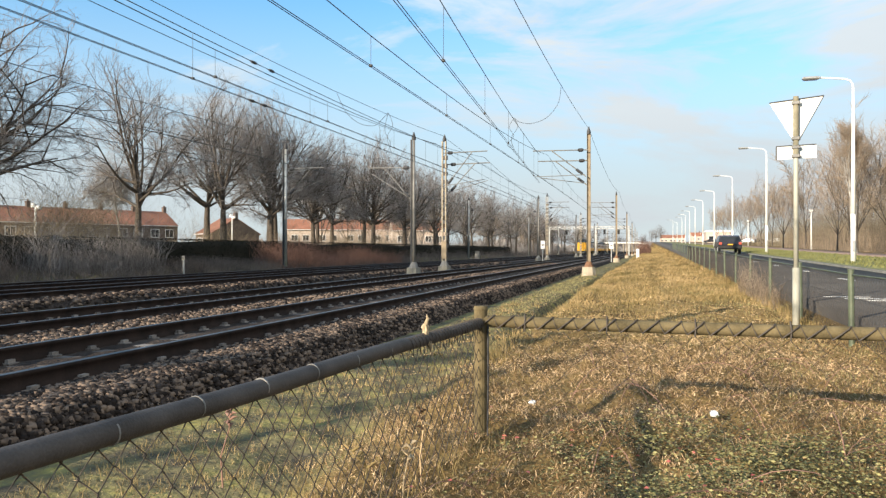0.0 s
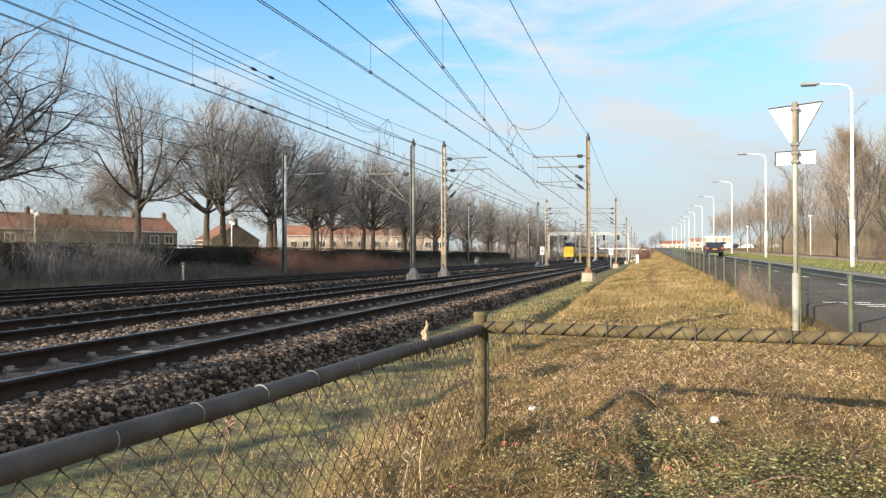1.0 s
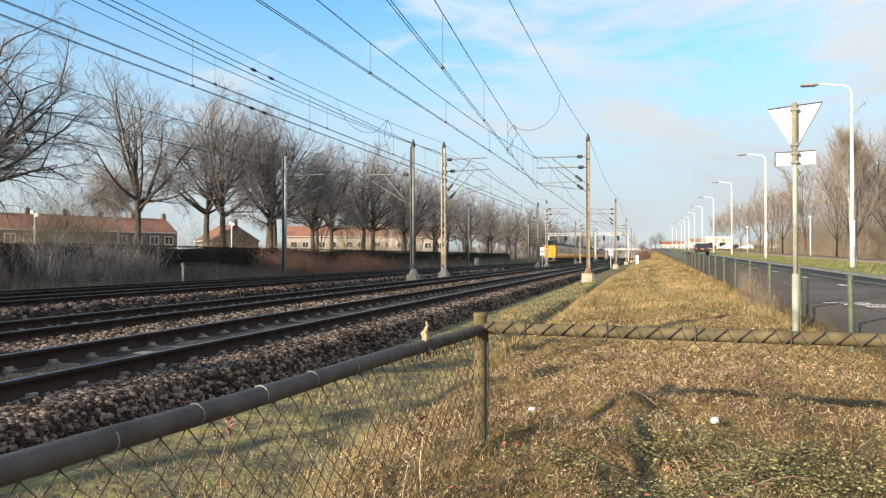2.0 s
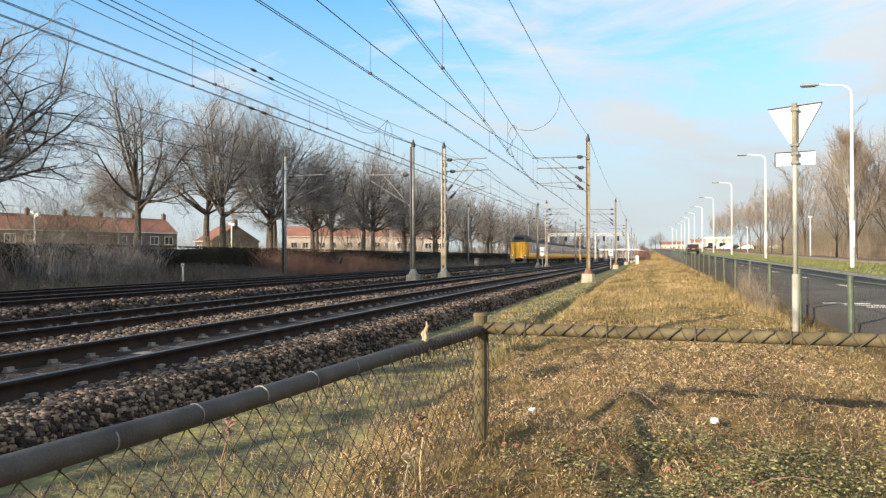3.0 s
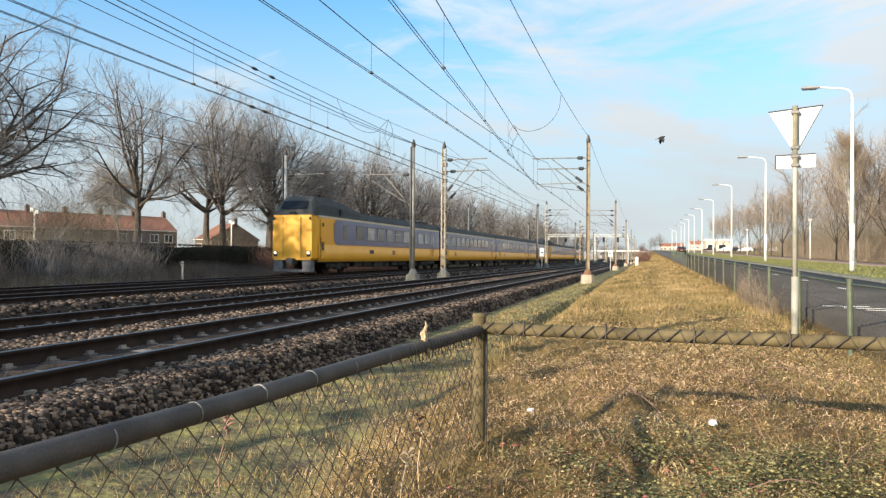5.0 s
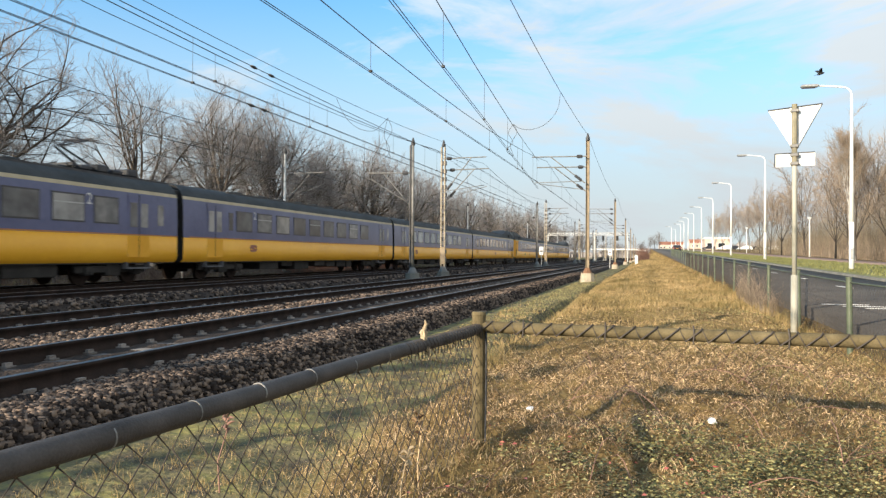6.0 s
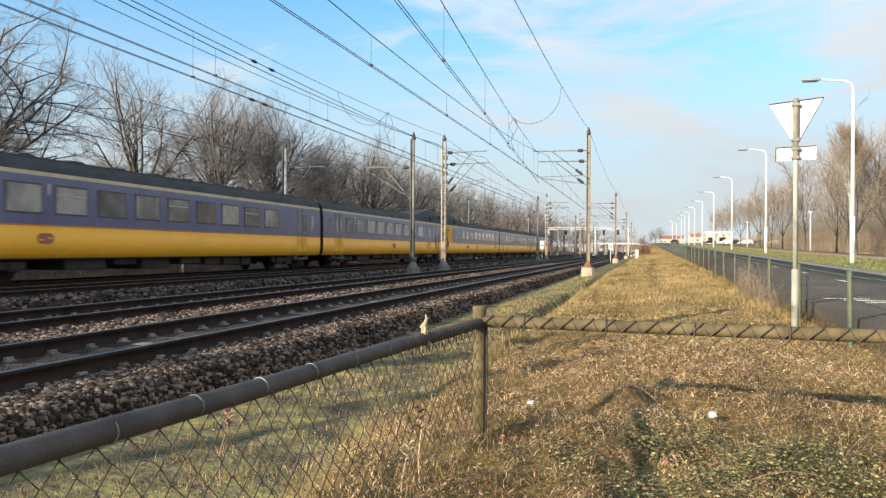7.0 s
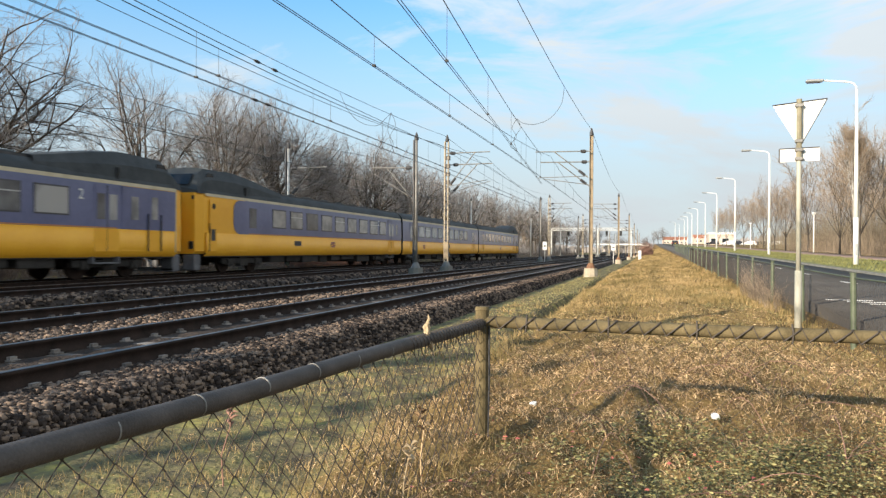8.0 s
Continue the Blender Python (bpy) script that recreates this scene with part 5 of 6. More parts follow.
def cab_front(o, y0, b0, lamps):
    f = y0 - .55
    # yellow full-height cab, drawn in towards the front
    bm = bmesh.new()
    rings = []
    for y, k, zt in ((b0 + .02, 1.0, 1.0), (y0 + .5, .995, 1.0), (y0 - .1, .95, 1.0), (f, .86, 1.0)):
        rings.append([bm.verts.new((x * k, y, z)) for x, z in both([(1.3, .88), (1.425, 1.0), (1.43, 1.8), (1.415, 3.0), (1.39, 3.36), (1.36, 3.49)])])
    for a, b in zip(rings, rings[1:]):
        for i in range(len(a)):
            j = (i + 1) % len(a)
            bm.faces.new((a[i], a[j], b[j], b[i]))
    bm.faces.new(rings[-1])
    bmesh.ops.recalc_face_normals(bm, faces=bm.faces)
    front = part("cab_shell", bm, YELLOW, o, "yellow driving cab end")
    part("gangway_door", boxes((-.55, .55, f - .03, f + .02, 1.0, 3.38), bevel=.012), YELLOW, front)
    for x in (-.57, .55):
        part("door_seal", boxes((x, x + .02, f - .034, f, 1.0, 3.38)), BLACK, front)
    for s in (-1, 1):
        part("lamp_box", boxes((s * .93, s * 1.17, f - .04, f + .1, 1.08, 1.42), bevel=.03), BLACK, front)
        part("head_lamp", rods(((s * 1.05, f - .06, 1.3), (s * 1.05, f - .02, 1.3), .085), sides=12), lamps, front, "round head lamp")
        part("mirror_box", boxes((s * 1.08, s * 1.2, f - .03, f + .1, 3.2, 3.36)), BLACK, front)
        # rounded blue side panel behind the cab, with its windows
        c, rr = b0 - 1.05, .5
        if s < 0:
            # on this side the blue runs on to the end, with a cab door and a passenger door
            plate([(b0 + .05, 1.79), (y0 + .12, 1.79), (y0 + .12, 3.35), (b0 + .05, 3.35)], 1.428, .012, BLUE, "blue_panel", o, s)
            plate([(y0 + .08, .95), (y0 + .13, .95), (y0 + .13, 3.42), (y0 + .08, 3.42)], 1.43, .016, CREAM, "edge_strip", o, s)
            d = plate([(y0 + 1.1, 1.0), (y0 + 1.75, 1.0), (y0 + 1.75, 3.2), (y0 + 1.1, 3.2)], 1.437, .008, BLUE, "cab_door", o, s)
            plate([(y0 + 1.1, .98), (y0 + 1.75, .98), (y0 + 1.75, 1.79), (y0 + 1.1, 1.79)], 1.44, .008, YELLOW, "door_panel", d, s)
            plate([(y0 + 1.25, 2.2), (y0 + 1.6, 2.2), (y0 + 1.6, 3.05), (y0 + 1.25, 3.05)], 1.443, .008, PANE, "pane", d, s)
            for q in (1.02, 1.79):
                plate([(y0 + q, 1.0), (y0 + q + .05, 1.0), (y0 + q + .05, 2.4), (y0 + q, 2.4)], 1.45, .03, BLACK, "handrail", d, s)
            plate([(y0 + 2.35, 2.15), (y0 + 2.75, 2.15), (y0 + 2.75, 3.0), (y0 + 2.35, 3.0)], 1.436, .01, PANE, "small_window", o, s)
            door(o, y0 + 4.0, s)
            digit("2", s * 1.447, y0 + 5.25, 2.75, .5, WHITE, o)
            continue
        arc = [(c + rr - rr * math.cos(a), 1.79 + rr - rr * math.sin(a)) for a in np.linspace(math.pi / 2, 0, 7)] + [(c + rr - rr * math.cos(a), 3.35 - rr + rr * math.sin(a)) for a in np.linspace(0, math.pi / 2, 7)]
        plate([(b0 + .05, 1.79)] + arc + [(b0 + .05, 3.35)], 1.428, .012, BLUE, "blue_panel", o, s)
        plate([(b0 + .35, 2.1), (b0 + 1.0, 2.1), (b0 + 1.0, 3.05), (b0 + .35, 3.05)], 1.43, .01, PANE, "small_window", o, s)
        d = plate([(y0 + .25, 1.0), (y0 + .8, 1.0), (y0 + .8, 3.25), (y0 + .25, 3.25)], 1.425, .012, YELLOW, "cab_door", o, s)
        plate([(y0 + .22, 1.0), (y0 + .25, 1.0), (y0 + .25, 2.2), (y0 + .22, 2.2)], 1.43, .03, BLACK, "handrail", d, s)
        plate([(y0 + .36, 1.45), (y0 + .68, 1.45), (y0 + .68, 1.95), (y0 + .36, 1.95)], 1.436, .006, DARK, "grille", d, s)
        part("porthole", rods(((s * 1.42, y0 + .55, 2.95), (s * 1.445, y0 + .55, 2.95), .13), sides=14), BLACK, d)
        plate([(y0 + 8.2, 1.3), (y0 + 9.0, 1.3), (y0 + 9.0, 1.55), (y0 + 8.2, 1.55)], 1.436, .006, DARK, "side_grille", o, s)
    # raised roof over the gangway with the driver's windscreen
    bm = bmesh.new()
    rings = []
    for y, w, z in ((f + .12, .95, 3.72), (f + .55, .93, 4.35), (f + 1.0, .9, 4.66), (f + 3.2, .92, 4.70), (f + 4.8, 1.0, 4.52), (f + 6.6, 1.1, 4.22), (f + 7.6, 1.15, 4.07)):
        rings.append([bm.verts.new(p) for p in ((1.33, y, 3.47), (1.24, y, 3.47 + (z - 3.47) * .55), (w, y, z - .06), (w * .6, y, z), (-w * .6, y, z), (-w, y, z - .06), (-1.24, y, 3.47 + (z - 3.47) * .55), (-1.33, y, 3.47))])
    for a, b in zip(rings, rings[1:]):
        for i in range(len(a) - 1):
            bm.faces.new((a[i], a[i + 1], b[i + 1], b[i]))
    bm.faces.new(rings[0][::-1])
    bmesh.ops.recalc_face_normals(bm, faces=bm.faces)
    hump = part("raised_roof", bm, ROOFGREY, o, "dark grey raised cab roof")
    bm = bmesh.new()
    a = [bm.verts.new(p) for p in ((-.8, f + .17, 3.84), (.8, f + .17, 3.84), (.78, f + .54, 4.32), (-.78, f + .54, 4.32))]
    bm.faces.new(a)
    for q in bm.verts:
        q.co += Vector((0, -.05, .02))
    part("windscreen", bm, SCREEN, hump, "dark slanted windscreen")
    for s in (-1, 1):
        plate([(f + .7, 3.98), (f + 1.5, 3.98), (f + 1.5, 4.4), (f + 1.0, 4.4)], 1.13, .03, SCREEN, "side_pane", hump, s)
        part("horn", rods(((s * 1.3, f + 3.9, 3.6), (s * 1.33, f + 3.9, 4.0), .07)), BLACK, hump)
    part("roof_lamp", boxes((-.18, .18, f - .0, f + .14, 3.52, 3.68)), DARKPANE, front, "small top lamp")
    # coupler, plough and skirt
    part("coupler", boxes((-.22, .22, f - .42, f + .3, .62, .98), bevel=.05), DARK, o)
    part("snowplough", boxes((-1.2, -.62, f + .02, f + .5, .18, .86), (.62, 1.2, f + .02, f + .5, .18, .86), (-1.2, 1.2, f + .1, f + .5, .16, .34), bevel=.04), PLOUGH, o, "grey snowplough under the cab")


PLOUGH = surface("plough_grey", (0.07, 0.072, 0.08), (0.17, 0.175, 0.19), 3, 0.6, 0.1)
REDBROWN = surface("emblem_red", (0.28, 0.10, 0.075), (0.36, 0.14, 0.10), 4, 0.5, 0)


def pantograph(o, y):
    """A raised current collector on the roof."""
    p = part("pantograph_base", boxes((-.75, .75, y - .9, y - .8, 4.16, 4.24), (-.75, .75, y + .8, y + .9, 4.16, 4.24), (-.6, -.5, y - .9, y + .9, 4.14, 4.22), (.5, .6, y - .9, y + .9, 4.14, 4.22)), DARK, o)
    part("lower_arm", rods(((-.3, y + .7, 4.24), (-.12, y - .75, 4.85), .04), ((.3, y + .7, 4.24), (.12, y - .75, 4.85), .04)), DARK, p)
    part("upper_arm", rods(((-.12, y - .75, 4.85), (-.35, y + .35, 5.2), .025), ((.12, y - .75, 4.85), (.35, y + .35, 5.2), .025)), DARK, p)
    part("collector", rods(((-.55, y + .3, 5.22), (.55, y + .3, 5.22), .03), ((-.55, y + .3, 5.22), (-.8, y + .3, 5.05), .025), ((.55, y + .3, 5.22), (.8, y + .3, 5.05), .025), ((-.55, y + .6, 5.22), (.55, y + .6, 5.22), .03)), DARK, p)
    for k in range(4):
        part("roof_gear", boxes((-.8, .8, y - .5 + .8 * k, y + .05 + .8 * k, 4.05, 4.22 + .1 * (k % 2)), bevel=.04), DARK, o)


def make_train():
    cab_l, mid_l = 27.05, 26.5
    lead = car_body(cab_l, True, "yellow and blue leading railcar with a raised cab and pantograph", HEADLIGHT)
    pantograph(lead, cab_l / 2 - 4.3)
    mid = car_body(mid_l, False, "yellow and blue middle railcar with a row of windows")
    first = car_body(mid_l, False, "yellow and blue first class middle railcar", grade="1")
    rear = car_body(cab_l, True, "yellow and blue end railcar with a raised driving cab")
    order = [(lead, cab_l, 0), (mid, mid_l, 0), (first, mid_l, 0), (rear, cab_l, 180), ("rear", cab_l, 0), (None, mid_l, 0), ("rear", cab_l, 180)]
    cars, s = [], -27.05
    for n, (o, ln, turn) in enumerate(order):
        if o is None or o == "rear":
            o = copy_thing(mid if o is None else rear, pose(0, 0, 0))
        cars.append((o, s + ln / 2, turn))
        s += ln + (.25 if n == 3 else 0)
    return cars


CARS = make_train()


# ---- a bird that crosses the sky ----
WINGS = []


def bird():
    o = thing("bird", "small dark bird gliding across the sky", "bird")
    bm = bmesh.new()
    bmesh.ops.create_icosphere(bm, subdivisions=2, radius=.5)
    for q in bm.verts:
        q.co = Vector((q.co.x * .42, q.co.y * .12, q.co.z * .12))
    part("body", bm, BLACK, o)
    for s in (-1, 1):
        bm = bmesh.new()
        pts = [(.1, s * .03, .01), (-.1, s * .03, .01), (-.12, s * .22, .07), (-.08, s * .42, .03), (.0, s * .36, .05), (.08, s * .2, .07)]
        up, lo = [bm.verts.new(p) for p in pts], [bm.verts.new((p[0], p[1], p[2] - .012)) for p in pts]
        bm.faces.new(up)
        bm.faces.new(lo[::-1])
        for i in range(6):
            bm.faces.new((up[i], lo[i], lo[(i + 1) % 6], up[(i + 1) % 6]))
        WINGS.append(part("wing", bm, BLACK, o))
    part("tail", boxes((-.32, -.18, -.05, .05, -.005, .012)), DARK, o)
    return o


BIRD = bird()
TRAIN = [(0.0, 262.0), (1.5, 203.5), (3.0, 144.5), (4.5, 85.7), (5.8, 34.0), (6.5, 7.0), (7.0, -13.1), (8.0, -53.3)]


def motions():
    for o, back, turn in CARS:
        walk(o, [(t, pose(TRACKS[3], y + back, RAIL, 0, 0, turn)) for t, y in TRAIN])
    walk(DRIVER, [(t, pose(6.3 + .35 * min(t, 1.5), 64 + 18.5 * t, float(road_z(64 + 18.5 * t)) + .03)) for t in (0, 1.5, 3, 4.5, 6, 8)])
    # the bird rises as it flies to the right, 38 m off
    a, rows = radians(HEADING), []
    for t, side, up in ((0, -30.1, 1.35), (3.0, -5.3, 1.4), (3.8, 1.3, 3.2), (4.7, 8.7, 6.55), (5.8, 17.9, 10.35), (6.5, 23.3, 12.25), (8.0, 35.3, 16.2)):
        rows.append((t, pose(side * math.cos(a) - 38 * math.sin(a), side * math.sin(a) + 38 * math.cos(a), up, 0, -18, 15)))
    walk(BIRD, rows)
    for n, wing in enumerate(WINGS):
        walk(wing, [(k * .1, pose(0, 0, 0, (1, -1)[n] * (8 - 42 * (1, .2, -1, -.3)[k % 4]), 0, 0)) for k in range(81)])



# ---- grass, litter and weeds ----
def blades(name, at, tall, wide, material, label, category, seed, bend=.6):
    """Bent blades, two quads each, as one mesh."""
    rng = np.random.default_rng(seed)
    n = len(at)
    a = rng.uniform(0, 6.283, n)
    k = rng.uniform(.1, 1, n) * bend * tall
    dx, dy = np.cos(a) * k, np.sin(a) * k
    b = a + rng.uniform(-1.3, 1.3, n) + 1.57
    wx, wy = np.cos(b) * wide / 2, np.sin(b) * wide / 2
    vs = np.empty((n, 6, 3))
    for i, (t, w) in enumerate(((0, 1), (.55, .8), (1, .12))):
        x, y, z = at[:, 0] + dx * t * t, at[:, 1] + dy * t * t, at[:, 2] + tall * (t - .18 * t * t)
        vs[:, 2 * i] = np.column_stack([x - wx * w, y - wy * w, z])
        vs[:, 2 * i + 1] = np.column_stack([x + wx * w, y + wy * w, z])
    f = np.array([(0, 1, 3, 2), (2, 3, 5, 4)])[None] + (np.arange(n) * 6)[:, None, None]
    return tagged(raw(name, vs.reshape(-1, 3), f.reshape(-1, 4), material), label, category, kind="stuff")


def spots(n, xa, xb, ya, yb, seed, power=1.0):
    """Random places on the ground; power thins them out along y."""
    rng = np.random.default_rng(seed)
    u = rng.random(n)
    y = ya * (yb / ya) ** (u ** power)
    x = rng.uniform(xa, xb, n)
    return np.column_stack([x, y, ground_z(x, y) - .01]), rng


def mound(p):
    """Share of the brown cut brushwood on the slope near the corner."""
    return np.exp(-((p[:, 0] - .3) / 2.2) ** 2 - ((p[:, 1] - 8.2) / 2.6) ** 2)


def make_grass():
    p, rng = spots(110000, -4.2, 3.0, 3.2, 70, 21)
    patch = np.sin(p[:, 0] * 1.3 + 2) * np.sin(p[:, 1] * .8) + np.sin(p[:, 0] * 3.1 + p[:, 1] * 2.3) * .5
    far = np.clip(p[:, 1] / 10, .6, 4)
    toe = 2.05 + .3 * np.sin(p[:, 1] * 1.3) + .2 * np.sin(p[:, 1] * 3.7)
    keep = rng.random(len(p)) > np.maximum(mound(p) * .7, .965 * soft(-p[:, 0] - toe, -.25, .25))
    p, patch, far = p[keep], patch[keep], far[keep]
    n = len(p)
    tall = rng.uniform(.02, .085, n) * (1 + .35 * patch) * np.sqrt(far)
    blades("dry_grass", p, tall, rng.uniform(.004, .009, n) * far, BLADE, "tufts of straw-coloured winter grass on the verge", "grass", 22, 1.1)
    p, rng = spots(60000, -4.2, 2.2, 2.6, 45, 23)
    keep = (p[:, 0] < -1.9 - .3 * np.sin(p[:, 1] * .7)) & (p[:, 0] > -3.95) | (rng.random(len(p)) < .12)
    p = p[keep]
    n = len(p)
    blades("green_grass", p, rng.uniform(.012, .05, n) * np.sqrt(np.clip(p[:, 1] / 8, .7, 3)), rng.uniform(.004, .008, n) * np.clip(p[:, 1] / 9, .7, 4), GREENBLADE, "short green grass between the dry tufts", "grass", 24)
    p, rng = spots(100000, -2.6, 3.0, 2.7, 13, 40)
    p = p[rng.random(len(p)) > .97 * soft(-p[:, 0] - .3 * np.sin(p[:, 1] * 1.3) + .4 * (rng.random(len(p)) - .5), 1.8, 2.2)]
    n = len(p)
    blades("matted_grass", p, rng.uniform(.012, .05, n), rng.uniform(.003, .008, n), LEAF, "short matted brown grass and dead stems", "grass", 41, 2.2)
    p, rng = spots(64000, -2.7, 3.0, 20, 300, 42)
    p = p[p[:, 0] > -2.1 + .3 * np.sin(p[:, 1] * .37) + .22 * np.sin(p[:, 1] * 1.1 + 1) + rng.normal(0, .14, len(p))]
    n = len(p)
    blades("dry_grass", p, rng.uniform(.05, .16, n) * np.clip(p[:, 1] / 60, 1, 2), rng.uniform(.010, .026, n) * np.clip(p[:, 1] / 50, 1, 4), BLADE, "golden dry grass along the verge", "grass", 43, 1.0)
    rng = np.random.default_rng(44)
    x, y = rng.uniform(-4, 2.8, 30000), rng.uniform(-9, 3.0, 30000)
    p = np.column_stack([x, y, ground_z(x, y)])
    blades("dry_grass", p, rng.uniform(.02, .08, 30000), rng.uniform(.005, .011, 30000), BLADE, "short dry grass round the tripod", "grass", 45, 1.2)
    # olive grass on the road side of the bank
    p, rng = spots(60000, -.6, 3.0, 4.4, 30, 48)
    w = np.sin(p[:, 0] * 2.1 + 1) * np.sin(p[:, 1] * 1.1 + 2) + .6 * np.sin(p[:, 0] * 4.7 + p[:, 1] * 2.9)
    p = p[rng.random(len(p)) < np.clip(.25 + .5 * w, 0, 1) * soft(p[:, 0], -.4, 1.6)]
    n = len(p)
    blades("olive_grass", p, rng.uniform(.02, .085, n), rng.uniform(.004, .008, n) * np.clip(p[:, 1] / 8, .7, 3), GREENBLADE, "short olive grass on the road side of the bank", "grass", 49, .9)
    # pale tufts along the foot of the bank
    rng = np.random.default_rng(46)
    y = rng.uniform(9, 60, 5000)
    x = -2.08 + .14 * np.sin(y * .9) + rng.normal(0, .12, 5000)
    p = np.column_stack([x, y, ground_z(x, y)])
    p = p[np.sin(y * 1.7) + np.sin(y * .63 + 1) > -.4]
    blades("pale_tufts", p, rng.uniform(.08, .26, len(p)), rng.uniform(.006, .014, len(p)), BLADE, "pale dry tufts along the foot of the bank", "grass", 47, .7)
    # verge beyond the road
    p, rng = spots(16000, 8.0, 12.8, 24, 150, 25)
    p[:, 2] = road_z(p[:, 1]) + .11
    n = len(p)
    blades("green_grass", p, rng.uniform(.05, .14, n), rng.uniform(.02, .05, n), VERGE, "short green grass on the road verge", "grass", 26)
    # tall dry stalks along both fences
    rng = np.random.default_rng(27)
    y = rng.uniform(13.5, 40, 1500)
    x = 2.76 + rng.normal(0, .10, 1500)
    p = np.column_stack([x, y, ground_z(x, y)])
    blades("tall_weeds", p, rng.uniform(.08, .34, 1500) * (1 + .5 * np.sin(y * 1.1)), rng.uniform(.004, .009, 1500), BLADE, "tall dry straw weeds along the green fence", "weeds", 28, .5)
    s = np.random.default_rng(29).uniform(0, 1, 240)
    p = np.column_stack([CORNER.x + (LEFT_END.x - CORNER.x) * s + rng.normal(.05, .16, 240), CORNER.y + (LEFT_END.y - CORNER.y) * s, np.zeros(240)])
    blades("tall_weeds", p, rng.uniform(.10, .36, 240), rng.uniform(.003, .006, 240), BLADE, "thin dry stalks along the pipe fence", "weeds", 30, .7)


LEAF_V = [(-.5, 0, 0), (0, -.32, .12), (.5, 0, .02), (0, .32, .14)]


def make_litter():
    p, rng = spots(110000, -2.2, 3.0, 2.4, 20, 31)
    near = mound(p)
    keep = rng.random(len(p)) < (.32 + .68 * near) * (.35 + .65 * soft(p[:, 1], 3.4, 5.4))
    p, near = p[keep], near[keep]
    n = len(p)
    p[:, 2] += rng.uniform(.0, .12, n) * (.25 + near)
    s = rng.uniform(.012, .042, n) * np.clip(p[:, 1] / 8, .7, 2)
    scatter("leaf_litter", LEAF_V, [(0, 1, 2, 3)], p, np.column_stack([s, s * rng.uniform(.18, .55, n), s]), rng.uniform(0, 6.3, n), rng.uniform(-1.3, 1.3, n), LEAF, "brown fallen leaves and cut dry stems", "leaf litter")
    p, rng = spots(9000, -3.9, -1.9, 3.0, 26, 54)
    n = len(p)
    p[:, 2] += rng.uniform(0, .02, n)
    s = rng.uniform(.010, .04, n) * np.clip(p[:, 1] / 8, .7, 2)
    scatter("leaf_litter", LEAF_V, [(0, 1, 2, 3)], p, np.column_stack([s, s * rng.uniform(.2, .7, n), s]), rng.uniform(0, 6.3, n), rng.uniform(-.9, .9, n), LEAF, "brown leaves strewn over the mossy hollow", "leaf litter")
    p, rng = spots(1000, -3.9, -1.7, 3.0, 22, 55)
    p = np.repeat(p, 7, axis=0)
    n = len(p)
    p[:, :2] += rng.normal(0, .035, (n, 2))
    blades("grass_tufts", p, rng.uniform(.03, .12, n), rng.uniform(.003, .007, n) * np.clip(p[:, 1] / 7, .8, 3), BLADE, "pale dry tufts in the mossy hollow", "grass", 56, .9)
    p, rng = spots(30000, -2.4, 3.0, 4.2, 14, 33)
    p = p[rng.random(len(p)) < mound(p)]
    n = len(p)
    p[:, 2] += .02
    blades("cut_stems", p, rng.uniform(.03, .085, n), rng.uniform(.003, .008, n), LEAF, "criss-crossed brown cut stems on the slope", "cut stems", 34, 2.2)
    # low green leafy weeds before the camera
    p, rng = spots(130000, -1.2, 3.0, 2.3, 6.4, 35)
    w = .5 + .25 * np.sin(p[:, 0] * 4.1 + 1) * np.sin(p[:, 1] * 4.7) + .25 * np.sin(p[:, 0] * 8.3 + p[:, 1] * 2) * np.sin(p[:, 1] * 9.1 + 1)
    w = np.clip((w - .36) * 3.2, 0, 1) * soft(p[:, 0], -1.0, .6)
    keep = rng.random(len(p)) < (w * .95 + .06) * soft(-p[:, 1], -6.4, -5.2)
    p = p[keep]
    n = len(p)
    p[:, 2] += rng.uniform(.03, .26, n) * (.3 + .7 * w[keep])
    s = rng.uniform(.016, .036, n) * np.clip(p[:, 1] / 5, .6, 1.1)
    scatter("leafy_weeds", LEAF_V, [(0, 1, 2, 3)], p, np.column_stack([s, s * .8, s]), rng.uniform(0, 6.3, n), rng.uniform(-1, 1, n), GREEN, "low green leafy weeds in the rough grass", "weeds")
    p, rng = spots(150, -1.4, 3.2, 2.5, 6.0, 37)
    p[:, 2] += rng.uniform(.05, .16, len(p))
    s = rng.uniform(.028, .048, len(p))
    scatter("red_leaves", LEAF_V, [(0, 1, 2, 3)], p, np.column_stack([s, s * .8, s]), rng.uniform(0, 6.3, len(p)), rng.uniform(-1, 1, len(p)), PINK, "scattered pinkish red bramble leaves", "leaves")


def make_arches():
    """Thin bramble shoots that arch over the rough grass."""
    r = random.Random(52)
    paths = []
    for k in range(46):
        x, y = r.uniform(-1.0, 2.9), r.uniform(4.2, 8.5)
        a, ln, up = r.uniform(0, 6.283), r.uniform(.3, .9), r.uniform(.08, .26)
        paths.append([Vector((x + math.cos(a) * ln * t, y + math.sin(a) * ln * t, float(ground_z(x, y)) + .02 + up * 4 * t * (1 - .85 * t))) for t in (0, .2, .4, .6, .8, 1)])
    tagged(raw("bramble_shoots", *tubes(paths, [(.0035, .0035, .003, .003, .0025, .0015)] * len(paths), 4), BRAMBLE), "thin brown bramble shoots arching over the grass", "bramble", kind="stuff")


GREENBLADE = surface("green_blade", (0.085, 0.075, 0.032), (0.34, 0.295, 0.125), 0.5, 0.8, 0, fine=4, spread=0.6)
PINK = surface("red_leaf", (0.38, 0.07, 0.06), (0.62, 0.2, 0.16), 4, 0.6, 0, spread=0.5)


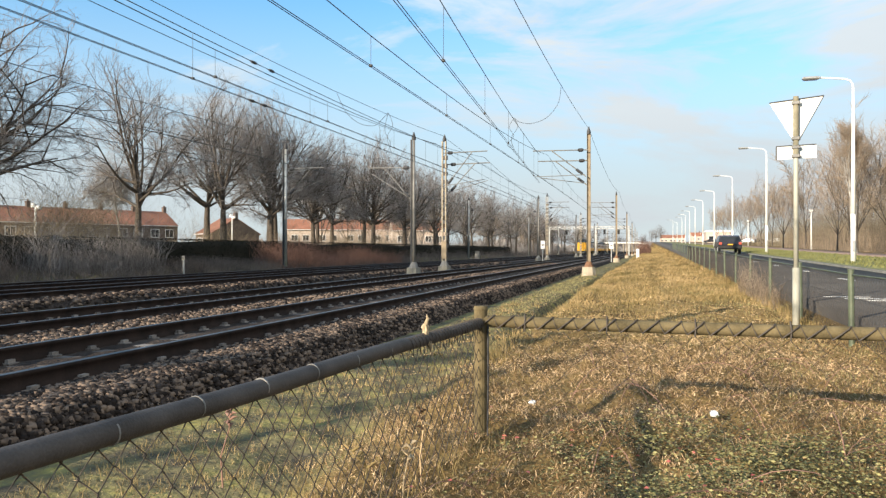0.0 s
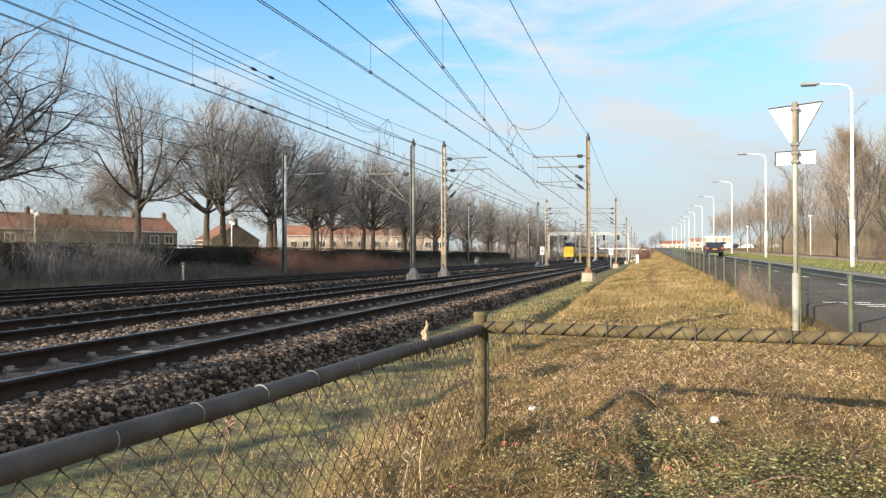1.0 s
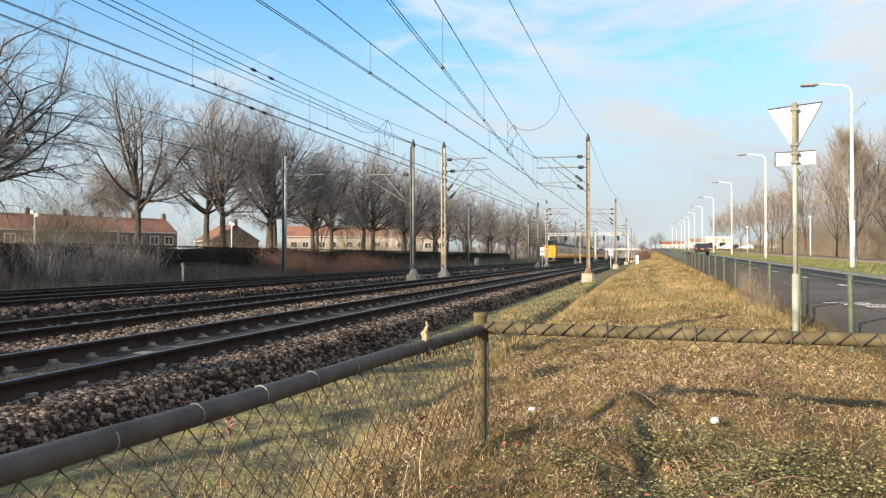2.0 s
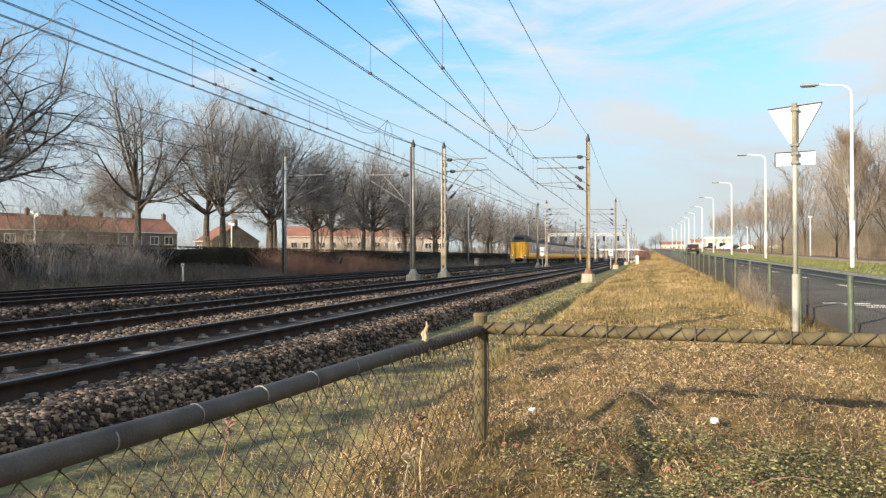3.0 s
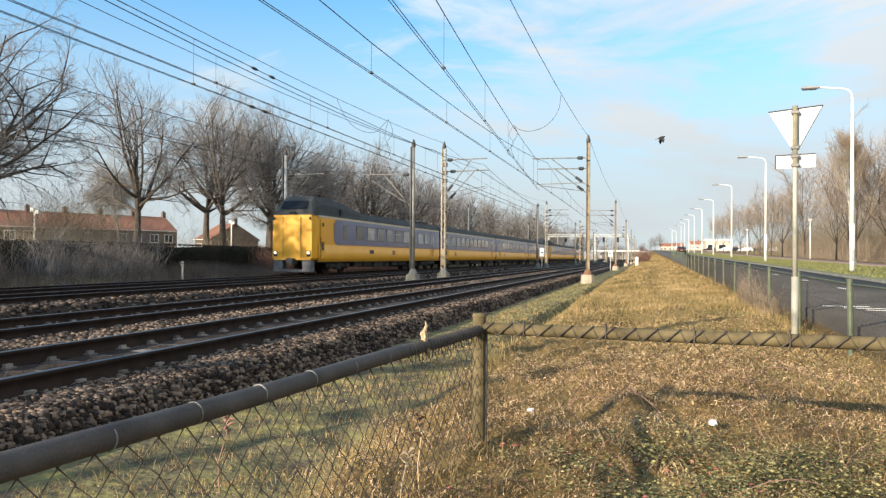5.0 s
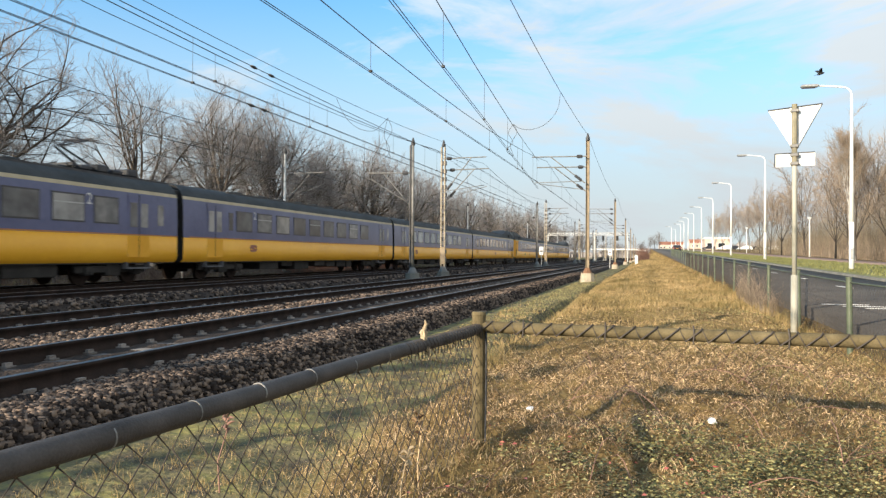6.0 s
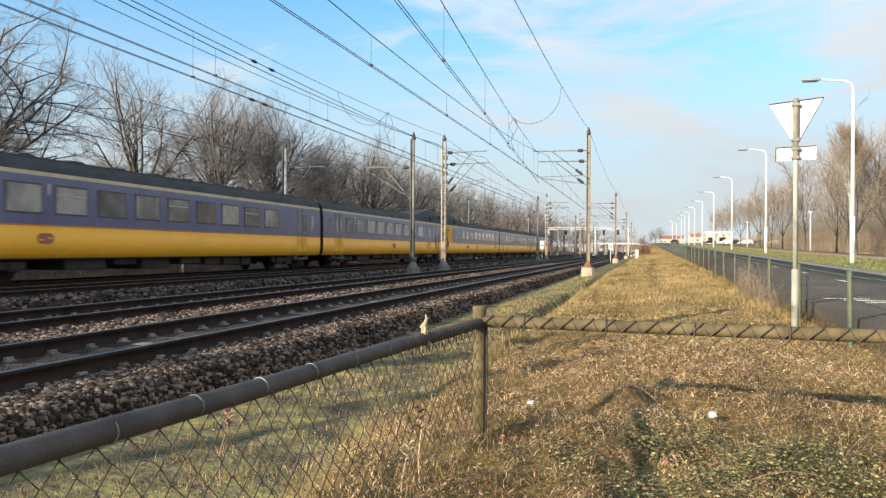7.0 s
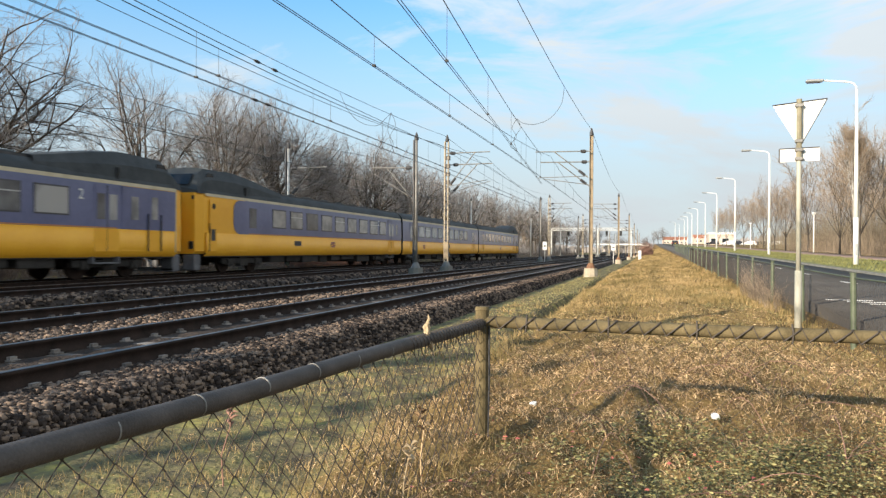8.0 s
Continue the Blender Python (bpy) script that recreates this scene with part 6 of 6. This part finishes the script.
def scrap(x, y, size, label):
    """A crumpled bit of paper on the grass."""
    bm = bmesh.new()
    bmesh.ops.create_icosphere(bm, subdivisions=2, radius=size)
    for q in bm.verts:
        q.co += q.co.normalized() * noise.noise(q.co * 30 + Vector((x, y, 0))) * size * .9
        q.co.z = q.co.z * .6
    o = link_mesh("litter", bm, WHITE)
    o.matrix_basis = pose(x, y, float(ground_z(x, y)) + .06)
    tagged(o, label, "litter", "bits of litter")


scrap(-.95, 6.35, .03, "crumpled white paper scrap in the grass")
scrap(.52, 6.30, .034, "crumpled pale plastic scrap in the grass")
scrap(-1.95, 3.2, .035, "small pale yellow scrap below the fence")


def dry_stalk(x, y, tall, material, label, seed):
    r = random.Random(seed)
    o = thing("dry_stalk", label, "plant", "dry stalks", (x, y, float(ground_z(x, y)) - .01))
    pts = [(0, 0, 0), (.02 * r.uniform(-1, 1), 0, tall * .4), (.05 * r.uniform(-1, 1), .02, tall * .75), (.08 * r.uniform(-1, 1), .02, tall)]
    v, f = tubes([pts], [(.006, .005, .004, .002)], 5)
    raw("stem", v, f, material, o)
    for k in range(9):
        t = .55 + .05 * k
        a = r.uniform(0, 6.28)
        base = Vector(pts[2]).lerp(Vector(pts[3]), (t - .55) / .4)
        v, f = tubes([[base, base + Vector((.025 * math.cos(a), .025 * math.sin(a), .02)), base + Vector((.05 * math.cos(a), .05 * math.sin(a), .0 + .03 * r.random()))]], [(.007, .01, .002)], 5)
        raw("seed_head", v, f, material, o)


dry_stalk(-2.62, 4.2, .52, BRAMBLE, "reddish dry dock stalk by the pipe fence", 1)
dry_stalk(-1.45, 3.6, .42, BLADE, "pale dry grass stalk by the pipe fence", 2)
dry_stalk(-1.35, 4.4, .50, LEAF, "reddish dry dock stalk by the pipe fence", 3)
dry_stalk(-1.75, 2.6, .40, BLADE, "pale dry grass stalk by the pipe fence", 4)
dry_stalk(-1.34, 4.0, .36, ROPE, "pale dry stalk with round seed heads", 5)

make_grass()
make_litter()
make_arches()
make_stones()
make_tracks()
motions()
